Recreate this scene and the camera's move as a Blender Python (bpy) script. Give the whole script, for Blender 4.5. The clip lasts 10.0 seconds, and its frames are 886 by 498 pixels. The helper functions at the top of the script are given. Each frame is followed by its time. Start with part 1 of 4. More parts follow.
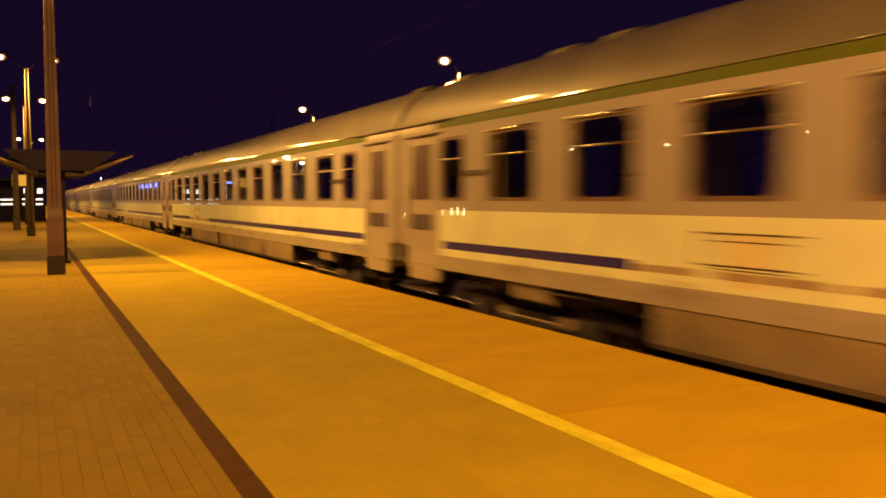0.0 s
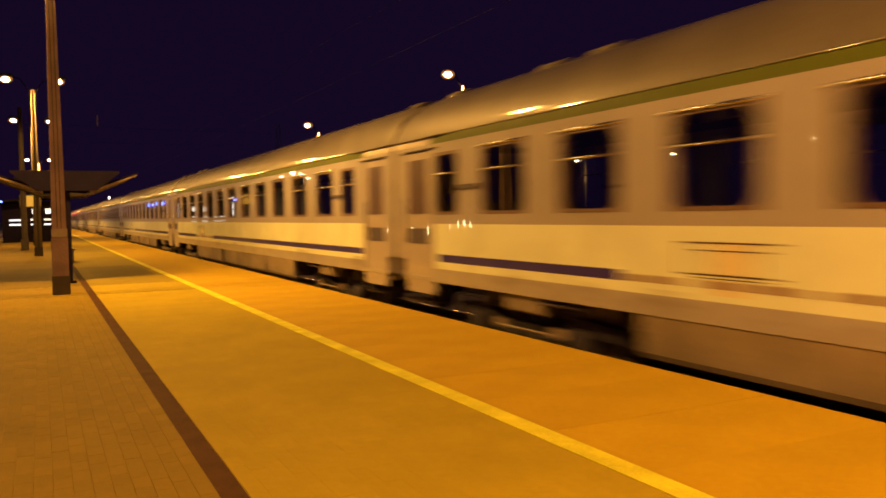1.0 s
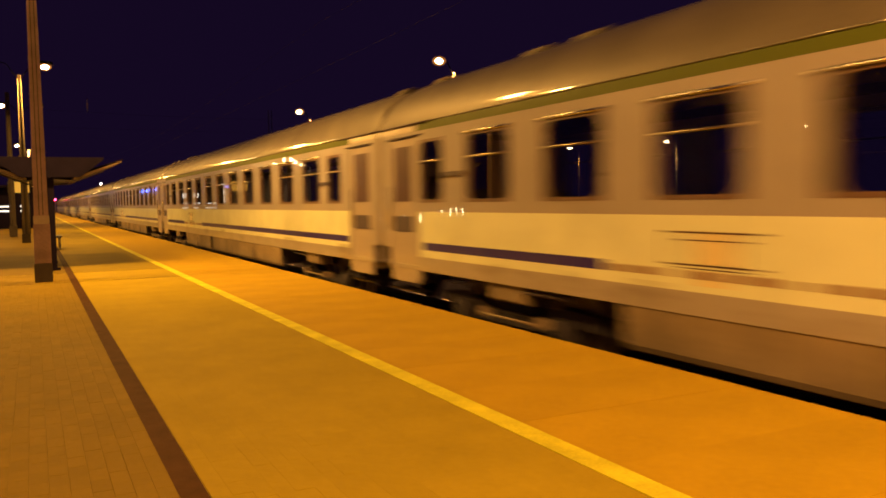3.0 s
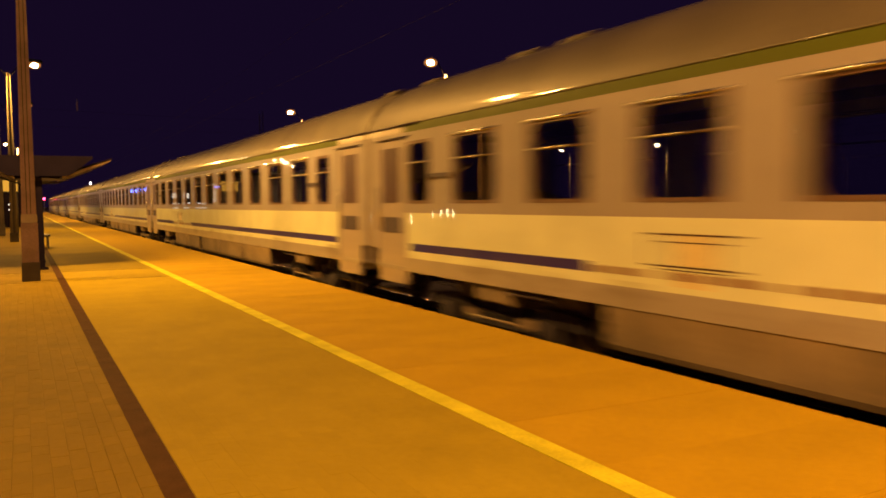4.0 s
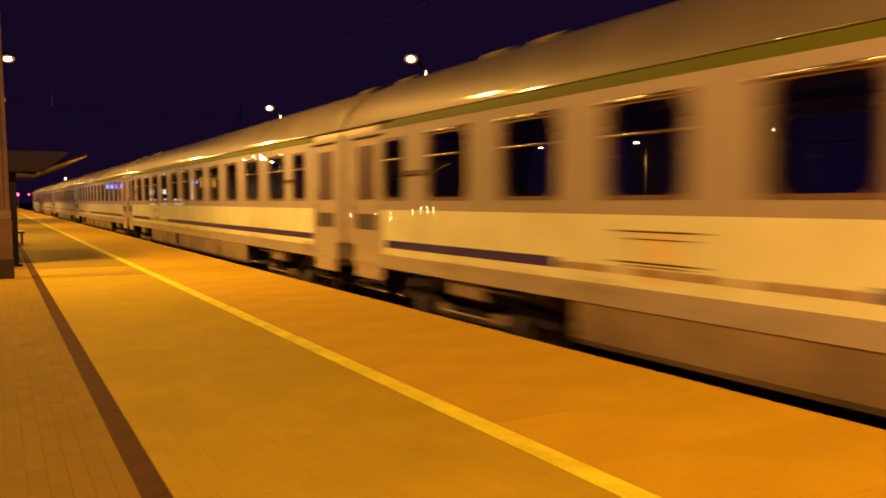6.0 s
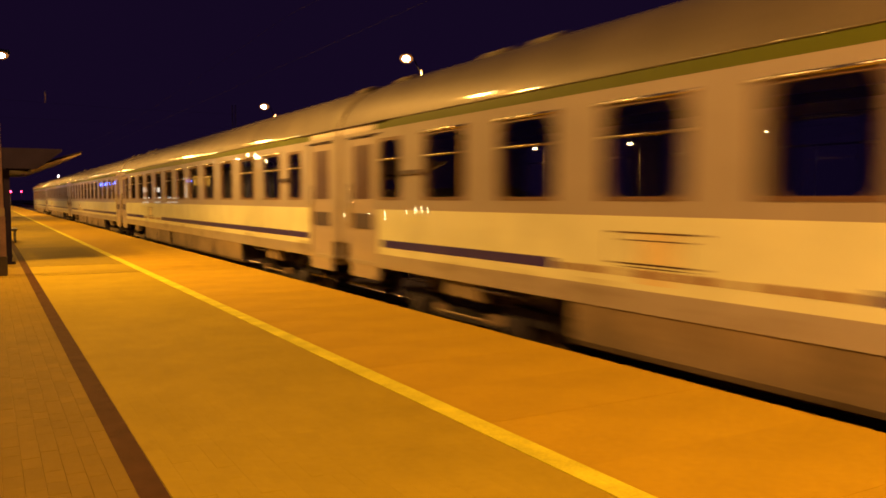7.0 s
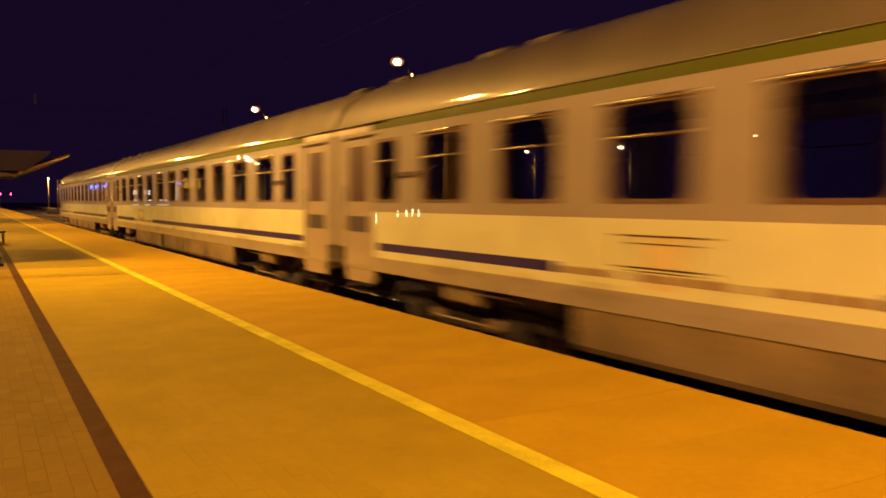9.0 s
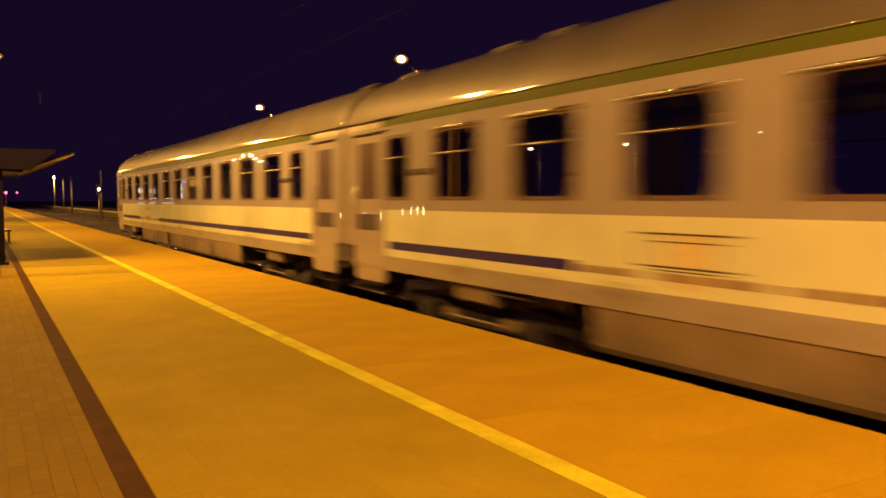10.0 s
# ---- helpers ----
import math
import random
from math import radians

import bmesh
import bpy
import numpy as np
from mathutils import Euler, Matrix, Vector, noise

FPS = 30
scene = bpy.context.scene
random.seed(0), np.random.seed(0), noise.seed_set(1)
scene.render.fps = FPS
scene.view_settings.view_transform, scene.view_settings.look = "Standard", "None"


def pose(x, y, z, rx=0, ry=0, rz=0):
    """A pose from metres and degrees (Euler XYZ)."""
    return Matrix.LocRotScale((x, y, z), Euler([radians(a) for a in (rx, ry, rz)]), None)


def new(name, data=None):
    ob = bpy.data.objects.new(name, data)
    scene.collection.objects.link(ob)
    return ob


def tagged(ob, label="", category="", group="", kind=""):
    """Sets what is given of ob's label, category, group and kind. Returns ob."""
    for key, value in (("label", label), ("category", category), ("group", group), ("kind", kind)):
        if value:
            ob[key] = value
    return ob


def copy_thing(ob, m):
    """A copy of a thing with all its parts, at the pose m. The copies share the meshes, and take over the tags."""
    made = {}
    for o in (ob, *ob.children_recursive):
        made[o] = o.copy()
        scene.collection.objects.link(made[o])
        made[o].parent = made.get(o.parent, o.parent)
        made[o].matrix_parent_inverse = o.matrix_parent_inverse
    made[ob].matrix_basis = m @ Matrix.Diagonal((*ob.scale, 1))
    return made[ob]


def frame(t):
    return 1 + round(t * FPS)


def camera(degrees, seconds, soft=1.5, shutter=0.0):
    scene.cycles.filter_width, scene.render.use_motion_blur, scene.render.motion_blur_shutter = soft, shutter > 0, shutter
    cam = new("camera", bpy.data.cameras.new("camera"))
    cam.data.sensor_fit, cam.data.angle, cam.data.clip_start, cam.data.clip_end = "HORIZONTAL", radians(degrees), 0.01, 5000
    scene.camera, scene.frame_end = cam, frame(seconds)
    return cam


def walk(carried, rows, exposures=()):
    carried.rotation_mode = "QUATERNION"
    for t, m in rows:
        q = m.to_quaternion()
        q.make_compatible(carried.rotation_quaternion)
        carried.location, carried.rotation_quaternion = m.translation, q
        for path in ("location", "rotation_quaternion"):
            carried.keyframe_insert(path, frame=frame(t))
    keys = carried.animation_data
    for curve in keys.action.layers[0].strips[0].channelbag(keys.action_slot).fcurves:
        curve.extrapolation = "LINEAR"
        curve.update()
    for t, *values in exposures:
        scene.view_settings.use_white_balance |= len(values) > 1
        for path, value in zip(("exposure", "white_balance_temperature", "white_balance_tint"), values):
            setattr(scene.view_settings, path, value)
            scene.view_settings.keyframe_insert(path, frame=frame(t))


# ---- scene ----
EXPOSURE = 0.05
LAMP_W = 2780
# ---------------------------------------------------------------- camera and path
cam = camera(58.0, 10.0, soft=1.65, shutter=0.5)
PATH = [
    (0.0, -0.000, -0.000, 1.482, -27.272, -3.462, 0.013),
    (0.5, 0.036, 0.003, 1.490, -27.912, -2.572, 0.661),
    (1.0, 0.093, -0.000, 1.497, -26.745, -2.542, 1.029),
    (1.5, 0.189, -0.001, 1.505, -25.425, -2.676, 0.406),
    (2.0, 0.259, -0.003, 1.504, -25.643, -3.058, 0.547),
    (2.2, 0.259, -0.003, 1.504, -25.819, -3.231, 0.429),
    (3.3, 0.297, -0.012, 1.504, -27.352, -3.556, 1.012),
    (3.5, 0.297, -0.012, 1.504, -27.153, -3.722, 1.081),
    (4.0, 0.307, -0.019, 1.495, -27.771, -3.338, 0.494),
    (4.5, 0.321, -0.010, 1.498, -27.854, -3.601, 0.229),
    (5.0, 0.314, -0.012, 1.496, -28.472, -3.563, 0.269),
    (5.2, 0.314, -0.012, 1.496, -29.101, -3.529, 0.306),
    (6.3, 0.308, 0.078, 1.500, -29.268, -3.571, 0.330),
    (6.5, 0.308, 0.078, 1.500, -29.299, -3.479, 0.228),
    (7.0, 0.282, 0.072, 1.501, -29.670, -3.591, -0.003),
    (7.5, 0.301, 0.003, 1.495, -29.352, -3.314, 0.158),
    (8.0, 0.310, -0.022, 1.494, -29.431, -3.072, -0.178),
    (8.5, 0.312, -0.016, 1.494, -30.154, -3.285, -0.074),
    (9.0, 0.317, -0.004, 1.491, -30.245, -3.369, -0.088),
    (9.5, 0.322, 0.003, 1.491, -30.043, -3.372, -0.089),
    (10.0, 0.336, 0.011, 1.489, -29.904, -3.540, 0.057),
]
walk(cam, [(r[0], pose(r[1], r[2], r[3], 90 + r[5], r[6], r[4])) for r in PATH], exposures=[(0.0, EXPOSURE), (10.0, EXPOSURE)])

# ---------------------------------------------------------------- night sky and lamp light
world = bpy.data.worlds.new("night")
scene.world = world
world.use_nodes = True
world.node_tree.nodes["Background"].inputs[0].default_value = (0.30, 0.12, 0.66, 1)
world.node_tree.nodes["Background"].inputs[1].default_value = 0.0215
SODIUM = (1.0, 0.430, 0.090)
SODIUM_NEW = (1.0, 0.468, 0.080)


def lamp_light(name, place, watts, colour=SODIUM, radius=0.25):
    """Cut-off luminaire: light leaves it downwards and sideways only."""
    data = bpy.data.lights.new(name, "SPOT")
    data.energy, data.color, data.shadow_soft_size = watts, colour, radius
    data.spot_size, data.spot_blend = radians(172), 0.12
    ob = new(name, data)
    ob.location = place
    return ob


# ---------------------------------------------------------------- materials
def mat(name, colour, rough=0.6, metal=0.0, vary=0.15, scale=3.0, bump=0.0, bump_scale=60.0, emit=None, power=0.0, spec=0.5):
    m = bpy.data.materials.new(name)
    m.use_nodes = True
    nt = m.node_tree
    b = nt.nodes["Principled BSDF"]
    b.inputs["Roughness"].default_value = rough
    b.inputs["Metallic"].default_value = metal
    b.inputs["Specular IOR Level"].default_value = spec
    if emit:
        b.inputs["Base Color"].default_value = (0.02, 0.02, 0.02, 1)
        b.inputs["Emission Color"].default_value = (*emit, 1)
        b.inputs["Emission Strength"].default_value = power
        return m
    tc = nt.nodes.new("ShaderNodeTexCoord")
    n1 = nt.nodes.new("ShaderNodeTexNoise")
    n1.inputs["Scale"].default_value, n1.inputs["Detail"].default_value = scale, 6
    nt.links.new(tc.outputs["Object"], n1.inputs["Vector"])
    n2 = nt.nodes.new("ShaderNodeTexNoise")
    n2.inputs["Scale"].default_value, n2.inputs["Detail"].default_value = scale * 14, 3
    nt.links.new(tc.outputs["Object"], n2.inputs["Vector"])
    add = nt.nodes.new("ShaderNodeMath")
    add.operation = "MULTIPLY_ADD"
    nt.links.new(n2.outputs["Fac"], add.inputs[0])
    add.inputs[1].default_value = 0.45
    nt.links.new(n1.outputs["Fac"], add.inputs[2])
    ramp = nt.nodes.new("ShaderNodeMapRange")
    ramp.inputs["From Min"].default_value, ramp.inputs["From Max"].default_value = 0.42, 1.02
    ramp.inputs["To Min"].default_value, ramp.inputs["To Max"].default_value = 1 - vary, 1 + vary
    nt.links.new(add.outputs[0], ramp.inputs["Value"])
    mul = nt.nodes.new("ShaderNodeMix")
    mul.data_type, mul.blend_type = "RGBA", "MULTIPLY"
    mul.inputs["Factor"].default_value = 1.0
    mul.inputs["A"].default_value = (*colour, 1)
    nt.links.new(ramp.outputs["Result"], mul.inputs["B"])
    nt.links.new(mul.outputs["Result"], b.inputs["Base Color"])
    if bump:
        n3 = nt.nodes.new("ShaderNodeTexNoise")
        n3.inputs["Scale"].default_value, n3.inputs["Detail"].default_value = bump_scale, 4
        nt.links.new(tc.outputs["Object"], n3.inputs["Vector"])
        bp = nt.nodes.new("ShaderNodeBump")
        bp.inputs["Strength"].default_value, bp.inputs["Distance"].default_value = bump, 0.01
        nt.links.new(n3.outputs["Fac"], bp.inputs["Height"])
        nt.links.new(bp.outputs["Normal"], b.inputs["Normal"])
    return m


def piece_mat(name, colour, spread, rough, spec=0.15):
    """Pavers and slabs, each a little different."""
    m = mat(name, colour, rough, 0, 0.13, 1.3, 0.5, 140, spec=spec)
    nt = m.node_tree
    b = nt.nodes["Principled BSDF"]
    src = b.inputs["Base Color"].links[0].from_socket
    geo = nt.nodes.new("ShaderNodeNewGeometry")
    inf = nt.nodes.new("ShaderNodeObjectInfo")
    s = nt.nodes.new("ShaderNodeMath")
    s.operation = "ADD"
    nt.links.new(geo.outputs["Random Per Island"], s.inputs[0])
    nt.links.new(inf.outputs["Random"], s.inputs[1])
    fr = nt.nodes.new("ShaderNodeMath")
    fr.operation = "FRACT"
    nt.links.new(s.outputs[0], fr.inputs[0])
    mr = nt.nodes.new("ShaderNodeMapRange")
    mr.inputs["To Min"].default_value, mr.inputs["To Max"].default_value = 1 - spread, 1 + spread
    nt.links.new(fr.outputs[0], mr.inputs["Value"])
    mul = nt.nodes.new("ShaderNodeMix")
    mul.data_type, mul.blend_type = "RGBA", "MULTIPLY"
    mul.inputs["Factor"].default_value = 1.0
    nt.links.new(src, mul.inputs["A"])
    nt.links.new(mr.outputs["Result"], mul.inputs["B"])
    nt.links.new(mul.outputs["Result"], b.inputs["Base Color"])
    return m


def livery():
    """Coach side paint: bands by height above the rail, blue stripe in two runs, road dirt low down."""
    m = bpy.data.materials.new("coach_paint")
    m.use_nodes = True
    nt = m.node_tree
    b = nt.nodes["Principled BSDF"]
    b.inputs["Roughness"].default_value = 0.30
    b.inputs["Coat Weight"].default_value = 0.45
    b.inputs["Coat Roughness"].default_value = 0.012
    tc = nt.nodes.new("ShaderNodeTexCoord")
    sep = nt.nodes.new("ShaderNodeSeparateXYZ")
    nt.links.new(tc.outputs["Object"], sep.inputs[0])

    def math_node(op, a, c):
        n = nt.nodes.new("ShaderNodeMath")
        n.operation = op
        for i, q in enumerate((a, c)):
            if isinstance(q, (int, float)):
                n.inputs[i].default_value = q
            else:
                nt.links.new(q, n.inputs[i])
        return n.outputs[0]

    def inside(sock, lo, hi):
        return math_node("MULTIPLY", math_node("GREATER_THAN", sock, lo), math_node("LESS_THAN", sock, hi))

    def over(base, fac, colour):
        n = nt.nodes.new("ShaderNodeMix")
        n.data_type = "RGBA"
        nt.links.new(fac, n.inputs["Factor"])
        if isinstance(base, tuple):
            n.inputs["A"].default_value = (*base, 1)
        else:
            nt.links.new(base, n.inputs["A"])
        n.inputs["B"].default_value = (*colour, 1)
        return n.outputs["Result"]

    y, z = sep.outputs["Y"], sep.outputs["Z"]
    col = over(GREY, inside(z, Z_CREAM0, Z_CREAM1), CREAM)
    mid = inside(y, 1.55, 24.85)
    col = over(col, math_node("MULTIPLY", inside(z, Z_CREAM0, Z_CREAM1), math_node("SUBTRACT", 1.0, mid)), PALE)
    col = over(col, math_node("MULTIPLY", inside(z, Z_BLUE0, Z_BLUE1), math_node("ADD", inside(y, 1.6, 16.6), inside(y, 20.3, 24.7))), BLUE)
    col = over(col, inside(z, Z_GREEN0, Z_GREEN1), GREEN)
    stretch = nt.nodes.new("ShaderNodeMapping")
    stretch.inputs["Scale"].default_value = (1.0, 0.55, 2.6)
    nt.links.new(tc.outputs["Object"], stretch.inputs["Vector"])
    dirt = nt.nodes.new("ShaderNodeTexNoise")
    dirt.inputs["Scale"].default_value, dirt.inputs["Detail"].default_value = 1.5, 8
    nt.links.new(stretch.outputs["Vector"], dirt.inputs["Vector"])
    stain = nt.nodes.new("ShaderNodeMapRange")
    stain.inputs["From Min"].default_value, stain.inputs["From Max"].default_value = 0.54, 0.74
    stain.inputs["To Min"].default_value, stain.inputs["To Max"].default_value = 0.0, 0.55
    nt.links.new(dirt.outputs["Fac"], stain.inputs["Value"])
    col = over(col, math_node("MULTIPLY", stain.outputs["Result"], inside(z, 0.9, 1.24)), (0.17, 0.125, 0.085))
    col = over(col, math_node("MULTIPLY", stain.outputs["Result"], 0.10), (0.28, 0.22, 0.15))
    ns = nt.nodes.new("ShaderNodeTexNoise")
    ns.inputs["Scale"].default_value, ns.inputs["Detail"].default_value = 1.7, 7
    nt.links.new(tc.outputs["Object"], ns.inputs["Vector"])
    mr = nt.nodes.new("ShaderNodeMapRange")
    mr.inputs["From Min"].default_value, mr.inputs["From Max"].default_value = 0.3, 0.75
    mr.inputs["To Min"].default_value, mr.inputs["To Max"].default_value = 0.86, 1.06
    nt.links.new(ns.outputs["Fac"], mr.inputs["Value"])
    mul = nt.nodes.new("ShaderNodeMix")
    mul.data_type, mul.blend_type = "RGBA", "MULTIPLY"
    mul.inputs["Factor"].default_value = 1.0
    nt.links.new(col, mul.inputs["A"])
    nt.links.new(mr.outputs["Result"], mul.inputs["B"])
    nt.links.new(mul.outputs["Result"], b.inputs["Base Color"])
    return m


# heights above the rail and colours of the coach livery
Z_BOTTOM, Z_CREAM0, Z_BLUE0, Z_BLUE1, Z_CREAM1 = 1.012, 1.18, 1.292, 1.411, 1.886
Z_WIN0, Z_BAR, Z_WIN1, Z_GREEN0, Z_GREEN1 = 2.028, 2.66, 2.995, 3.142, 3.247
GREY, CREAM, PALE, BLUE, GREEN = (0.405, 0.378, 0.36), (0.84, 0.91, 0.65), (0.425, 0.385, 0.355), (0.016, 0.003, 0.24), (0.10, 0.128, 0.016)

M_PAINT = livery()
M_ROOF = mat("roof_paint", (0.136, 0.119, 0.088), 0.55, 0.12, 0.25, 1.1, 0.03, 8)
_b = M_ROOF.node_tree.nodes["Principled BSDF"]
_b.inputs["Coat Weight"].default_value = 0.7
_b.inputs["Coat Roughness"].default_value = 0.065
M_VENT = mat("vent_sheet_metal", (0.07, 0.056, 0.045), 0.55, 0.0, 0.3, 6, spec=0.2)
M_FRAME = mat("window_frame_paint", (0.14, 0.085, 0.06), 0.45, 0, 0.1, 4)
M_ALU = mat("aluminium", (0.62, 0.60, 0.56), 0.16, 1.0, 0.08, 6)
M_LEDGE = mat("worn_aluminium", (0.58, 0.56, 0.52), 0.27, 1.0, 0.08, 6)
M_BAR = mat("dull_aluminium", (0.36, 0.34, 0.31), 0.33, 1.0, 0.1, 6)
M_RUBBER = mat("bellows_rubber", (0.31, 0.27, 0.235), 0.7, 0, 0.2, 5)
M_DOOR = mat("door_paint", (0.425, 0.375, 0.338), 0.33, 0, 0.14, 3)
_b = M_DOOR.node_tree.nodes["Principled BSDF"]
_b.inputs["Coat Weight"].default_value = 0.4
_b.inputs["Coat Roughness"].default_value = 0.015
M_UNDER = mat("underframe_grime", (0.262, 0.204, 0.126), 0.65, 0, 0.55, 1.2, 0.25, 30)
M_BOGIE = mat("bogie_steel", (0.070, 0.055, 0.085), 0.6, 0.1, 0.4, 5, 0.3, 40)
M_DUSTY = mat("dusty_bogie_steel", (0.040, 0.033, 0.046), 0.75, 0.0, 0.6, 4, 0.3, 40)
M_WHEEL = mat("wheel_steel", (0.26, 0.22, 0.20), 0.5, 0.4, 0.3, 8)
M_MARK = mat("lettering_brown", (0.085, 0.048, 0.038), 0.6, 0, 0.2, 8)
M_FAINT = mat("faded_lettering", (0.30, 0.205, 0.135), 0.5, 0, 0.2, 8)
M_ORANGE = mat("orange_marking", (0.78, 0.69, 0.38), 0.4, 0, 0.2, 8)
M_CURTAIN = mat("door_inside", (0.085, 0.045, 0.032), 0.35, 0, 0.25, 4)

M_GLASS = bpy.data.materials.new("dark_glass")
M_GLASS.use_nodes = True
_b = M_GLASS.node_tree.nodes["Principled BSDF"]
_b.inputs["Base Color"].default_value = (0.72, 0.74, 0.80, 1)
_b.inputs["Roughness"].default_value = 0.006
_b.inputs["Transmission Weight"].default_value = 1.0
_b.inputs["IOR"].default_value = 1.8

M_PAVER = piece_mat("paver_concrete", (0.224, 0.158, 0.014), 0.06, 0.85)
M_PAVER_FINE = piece_mat("fine_paver_concrete", (0.375, 0.290, 0.014), 0.025, 0.85)
M_SLAB = piece_mat("edge_slab_concrete", (0.490, 0.331, 0.010), 0.025, 0.75)
M_BED = mat("joint_sand", (0.26, 0.195, 0.015), 0.95, 0, 0.3, 6, 0.6, 90)
# Paver colours darkened for the far stretch, with its deeper shade painted in.
M_FAR_FINE_DIM = mat("far_fine_paving_dimmed", (0.285, 0.22, 0.013), 0.85, 0, 0.2, 0.6, 0.3, 60, spec=0.15)
M_FAR_PAVE_DIM = mat("far_paving_dimmed", (0.172, 0.121, 0.014), 0.85, 0, 0.2, 0.6, 0.3, 60, spec=0.15)
M_YELLOW = mat("yellow_line_paint", (0.69, 0.665, 0.032), 0.7, 0, 0.28, 3.5, 0.3, 90, spec=0.15)
M_DRAIN = mat("dark_strip", (0.070, 0.032, 0.012), 0.85, 0, 0.3, 5, 0.5, 120, spec=0.1)
M_PALE_EDGE = mat("pale_edge_paint", (0.75, 0.70, 0.60), 0.8, 0, 0.2, 0.8, 0.3, 40)
M_CONC = mat("concrete", (0.13, 0.10, 0.07), 0.85, 0, 0.3, 2.2, 0.5, 70)
M_CONC_DARK = mat("tarred_concrete", (0.05, 0.04, 0.035), 0.8, 0, 0.3, 5, 0.4, 60)
M_BALLAST = mat("ballast", (0.12, 0.10, 0.11), 0.95, 0, 0.5, 9, 1.0, 25)
M_RAIL = mat("rail_steel", (0.30, 0.26, 0.22), 0.3, 0.85, 0.2, 6)
M_SLEEPER = mat("sleeper_concrete", (0.20, 0.17, 0.13), 0.9, 0, 0.3, 4)
M_CANOPY = mat("canopy_sheet", (0.0105, 0.0085, 0.022), 0.9, 0.0, 0.25, 2.5, spec=0.0)
M_CANOPY_UNDER = mat("canopy_soffit", (0.20, 0.155, 0.10), 0.6, 0, 0.25, 2.5)
M_PORC = mat("porcelain", (0.72, 0.66, 0.56), 0.3, 0, 0.1, 8)
M_BLACK = mat("black_paint", (0.006, 0.006, 0.006), 0.9, 0.0, 0.2, 6, spec=0.1)
M_POLE = mat("old_concrete", (0.22, 0.155, 0.165), 0.9, 0, 0.35, 2.5, 0.6, 60)
M_NEW_POST = mat("pale_concrete", (0.125, 0.105, 0.085), 0.85, 0, 0.25, 2.2, 0.4, 70)
M_STEEL = mat("painted_steel", (0.06, 0.055, 0.05), 0.5, 0.2, 0.2, 6)
M_WOOD = mat("bench_wood", (0.018, 0.011, 0.007), 0.6, 0, 0.3, 6)
M_GALV = mat("galvanised_steel", (0.42, 0.40, 0.36), 0.4, 0.6, 0.2, 5)
M_WIRE = mat("copper_wire", (0.015, 0.013, 0.013), 0.9, 0.0, 0.1, 5, spec=0.1)
# Dim orange emission on the bowls paints the glare halo round each bulb.
M_HALO = mat("sodium_halo", None, emit=(1.0, 0.34, 0.07), power=0.38)
M_BULB = mat("sodium_bulb", None, emit=(1.0, 0.70, 0.34), power=55)
M_TOWN_LAMP = mat("town_lamp_glow", None, emit=(1.0, 0.72, 0.36), power=60)
M_WHITE_LAMP = mat("white_glow", None, emit=(1.0, 0.86, 0.70), power=30)
M_RED = mat("red_glow", None, emit=(1.0, 0.03, 0.10), power=22)
M_BLUE = mat("blue_sign_glow", None, emit=(0.10, 0.16, 1.0), power=9)
M_LIT = mat("lit_window", None, emit=(1.0, 0.88, 0.72), power=1.6)
M_LIT_WARM = mat("lit_room", None, emit=(1.0, 0.78, 0.42), power=34.0)
M_LIT_AMBER = mat("lit_board", None, emit=(1.0, 0.46, 0.05), power=0.75)
M_WALL = mat("plaster", (0.30, 0.26, 0.22), 0.9, 0, 0.2, 0.8, 0.2, 40)
M_TAR = mat("roof_felt", (0.06, 0.055, 0.05), 0.9, 0, 0.2, 2)


# ---------------------------------------------------------------- mesh helpers
def box(bm, x0, x1, y0, y1, z0, z1, mi=0, bevel=0.0):
    vs = [bm.verts.new(p) for p in ((x0, y0, z0), (x1, y0, z0), (x1, y1, z0), (x0, y1, z0), (x0, y0, z1), (x1, y0, z1), (x1, y1, z1), (x0, y1, z1))]
    fs = [bm.faces.new([vs[i] for i in q]) for q in ((3, 2, 1, 0), (4, 5, 6, 7), (0, 1, 5, 4), (1, 2, 6, 5), (2, 3, 7, 6), (3, 0, 4, 7))]
    for f in fs:
        f.material_index = mi
    if bevel:
        es = list({e for f in fs for e in f.edges})
        bmesh.ops.bevel(bm, geom=es, offset=bevel, segments=2, affect="EDGES")
    return bm


def prism(bm, outline, axis, a, c, mi=0):
    """Extrudes an outline of 2D points from a to c along axis x or y."""
    def put(p, t):
        return (t, p[0], p[1]) if axis == "x" else (p[0], t, p[1])
    lo = [bm.verts.new(put(p, a)) for p in outline]
    hi = [bm.verts.new(put(p, c)) for p in outline]
    n = len(outline)
    fs = [bm.faces.new(lo), bm.faces.new(hi[::-1])]
    fs += [bm.faces.new((lo[i], hi[i], hi[(i + 1) % n], lo[(i + 1) % n])) for i in range(n)]
    for f in fs:
        f.material_index = mi
    return bm


def tube(bm, p, q, r0, r1=None, n=12, mi=0, smooth=True):
    r1 = r0 if r1 is None else r1
    p, q = Vector(p), Vector(q)
    turn = (q - p).to_track_quat("Z", "Y").to_matrix()
    rings = [[bm.verts.new(c + turn @ Vector((r * math.cos(a * math.tau / n), r * math.sin(a * math.tau / n), 0))) for a in range(n)] for c, r in ((p, r0), (q, r1))]
    fs = [bm.faces.new(rings[0][::-1]), bm.faces.new(rings[1])]
    for i in range(n):
        f = bm.faces.new((rings[0][i], rings[0][(i + 1) % n], rings[1][(i + 1) % n], rings[1][i]))
        f.smooth = smooth
        fs.append(f)
    for f in fs:
        f.material_index = mi
    return bm


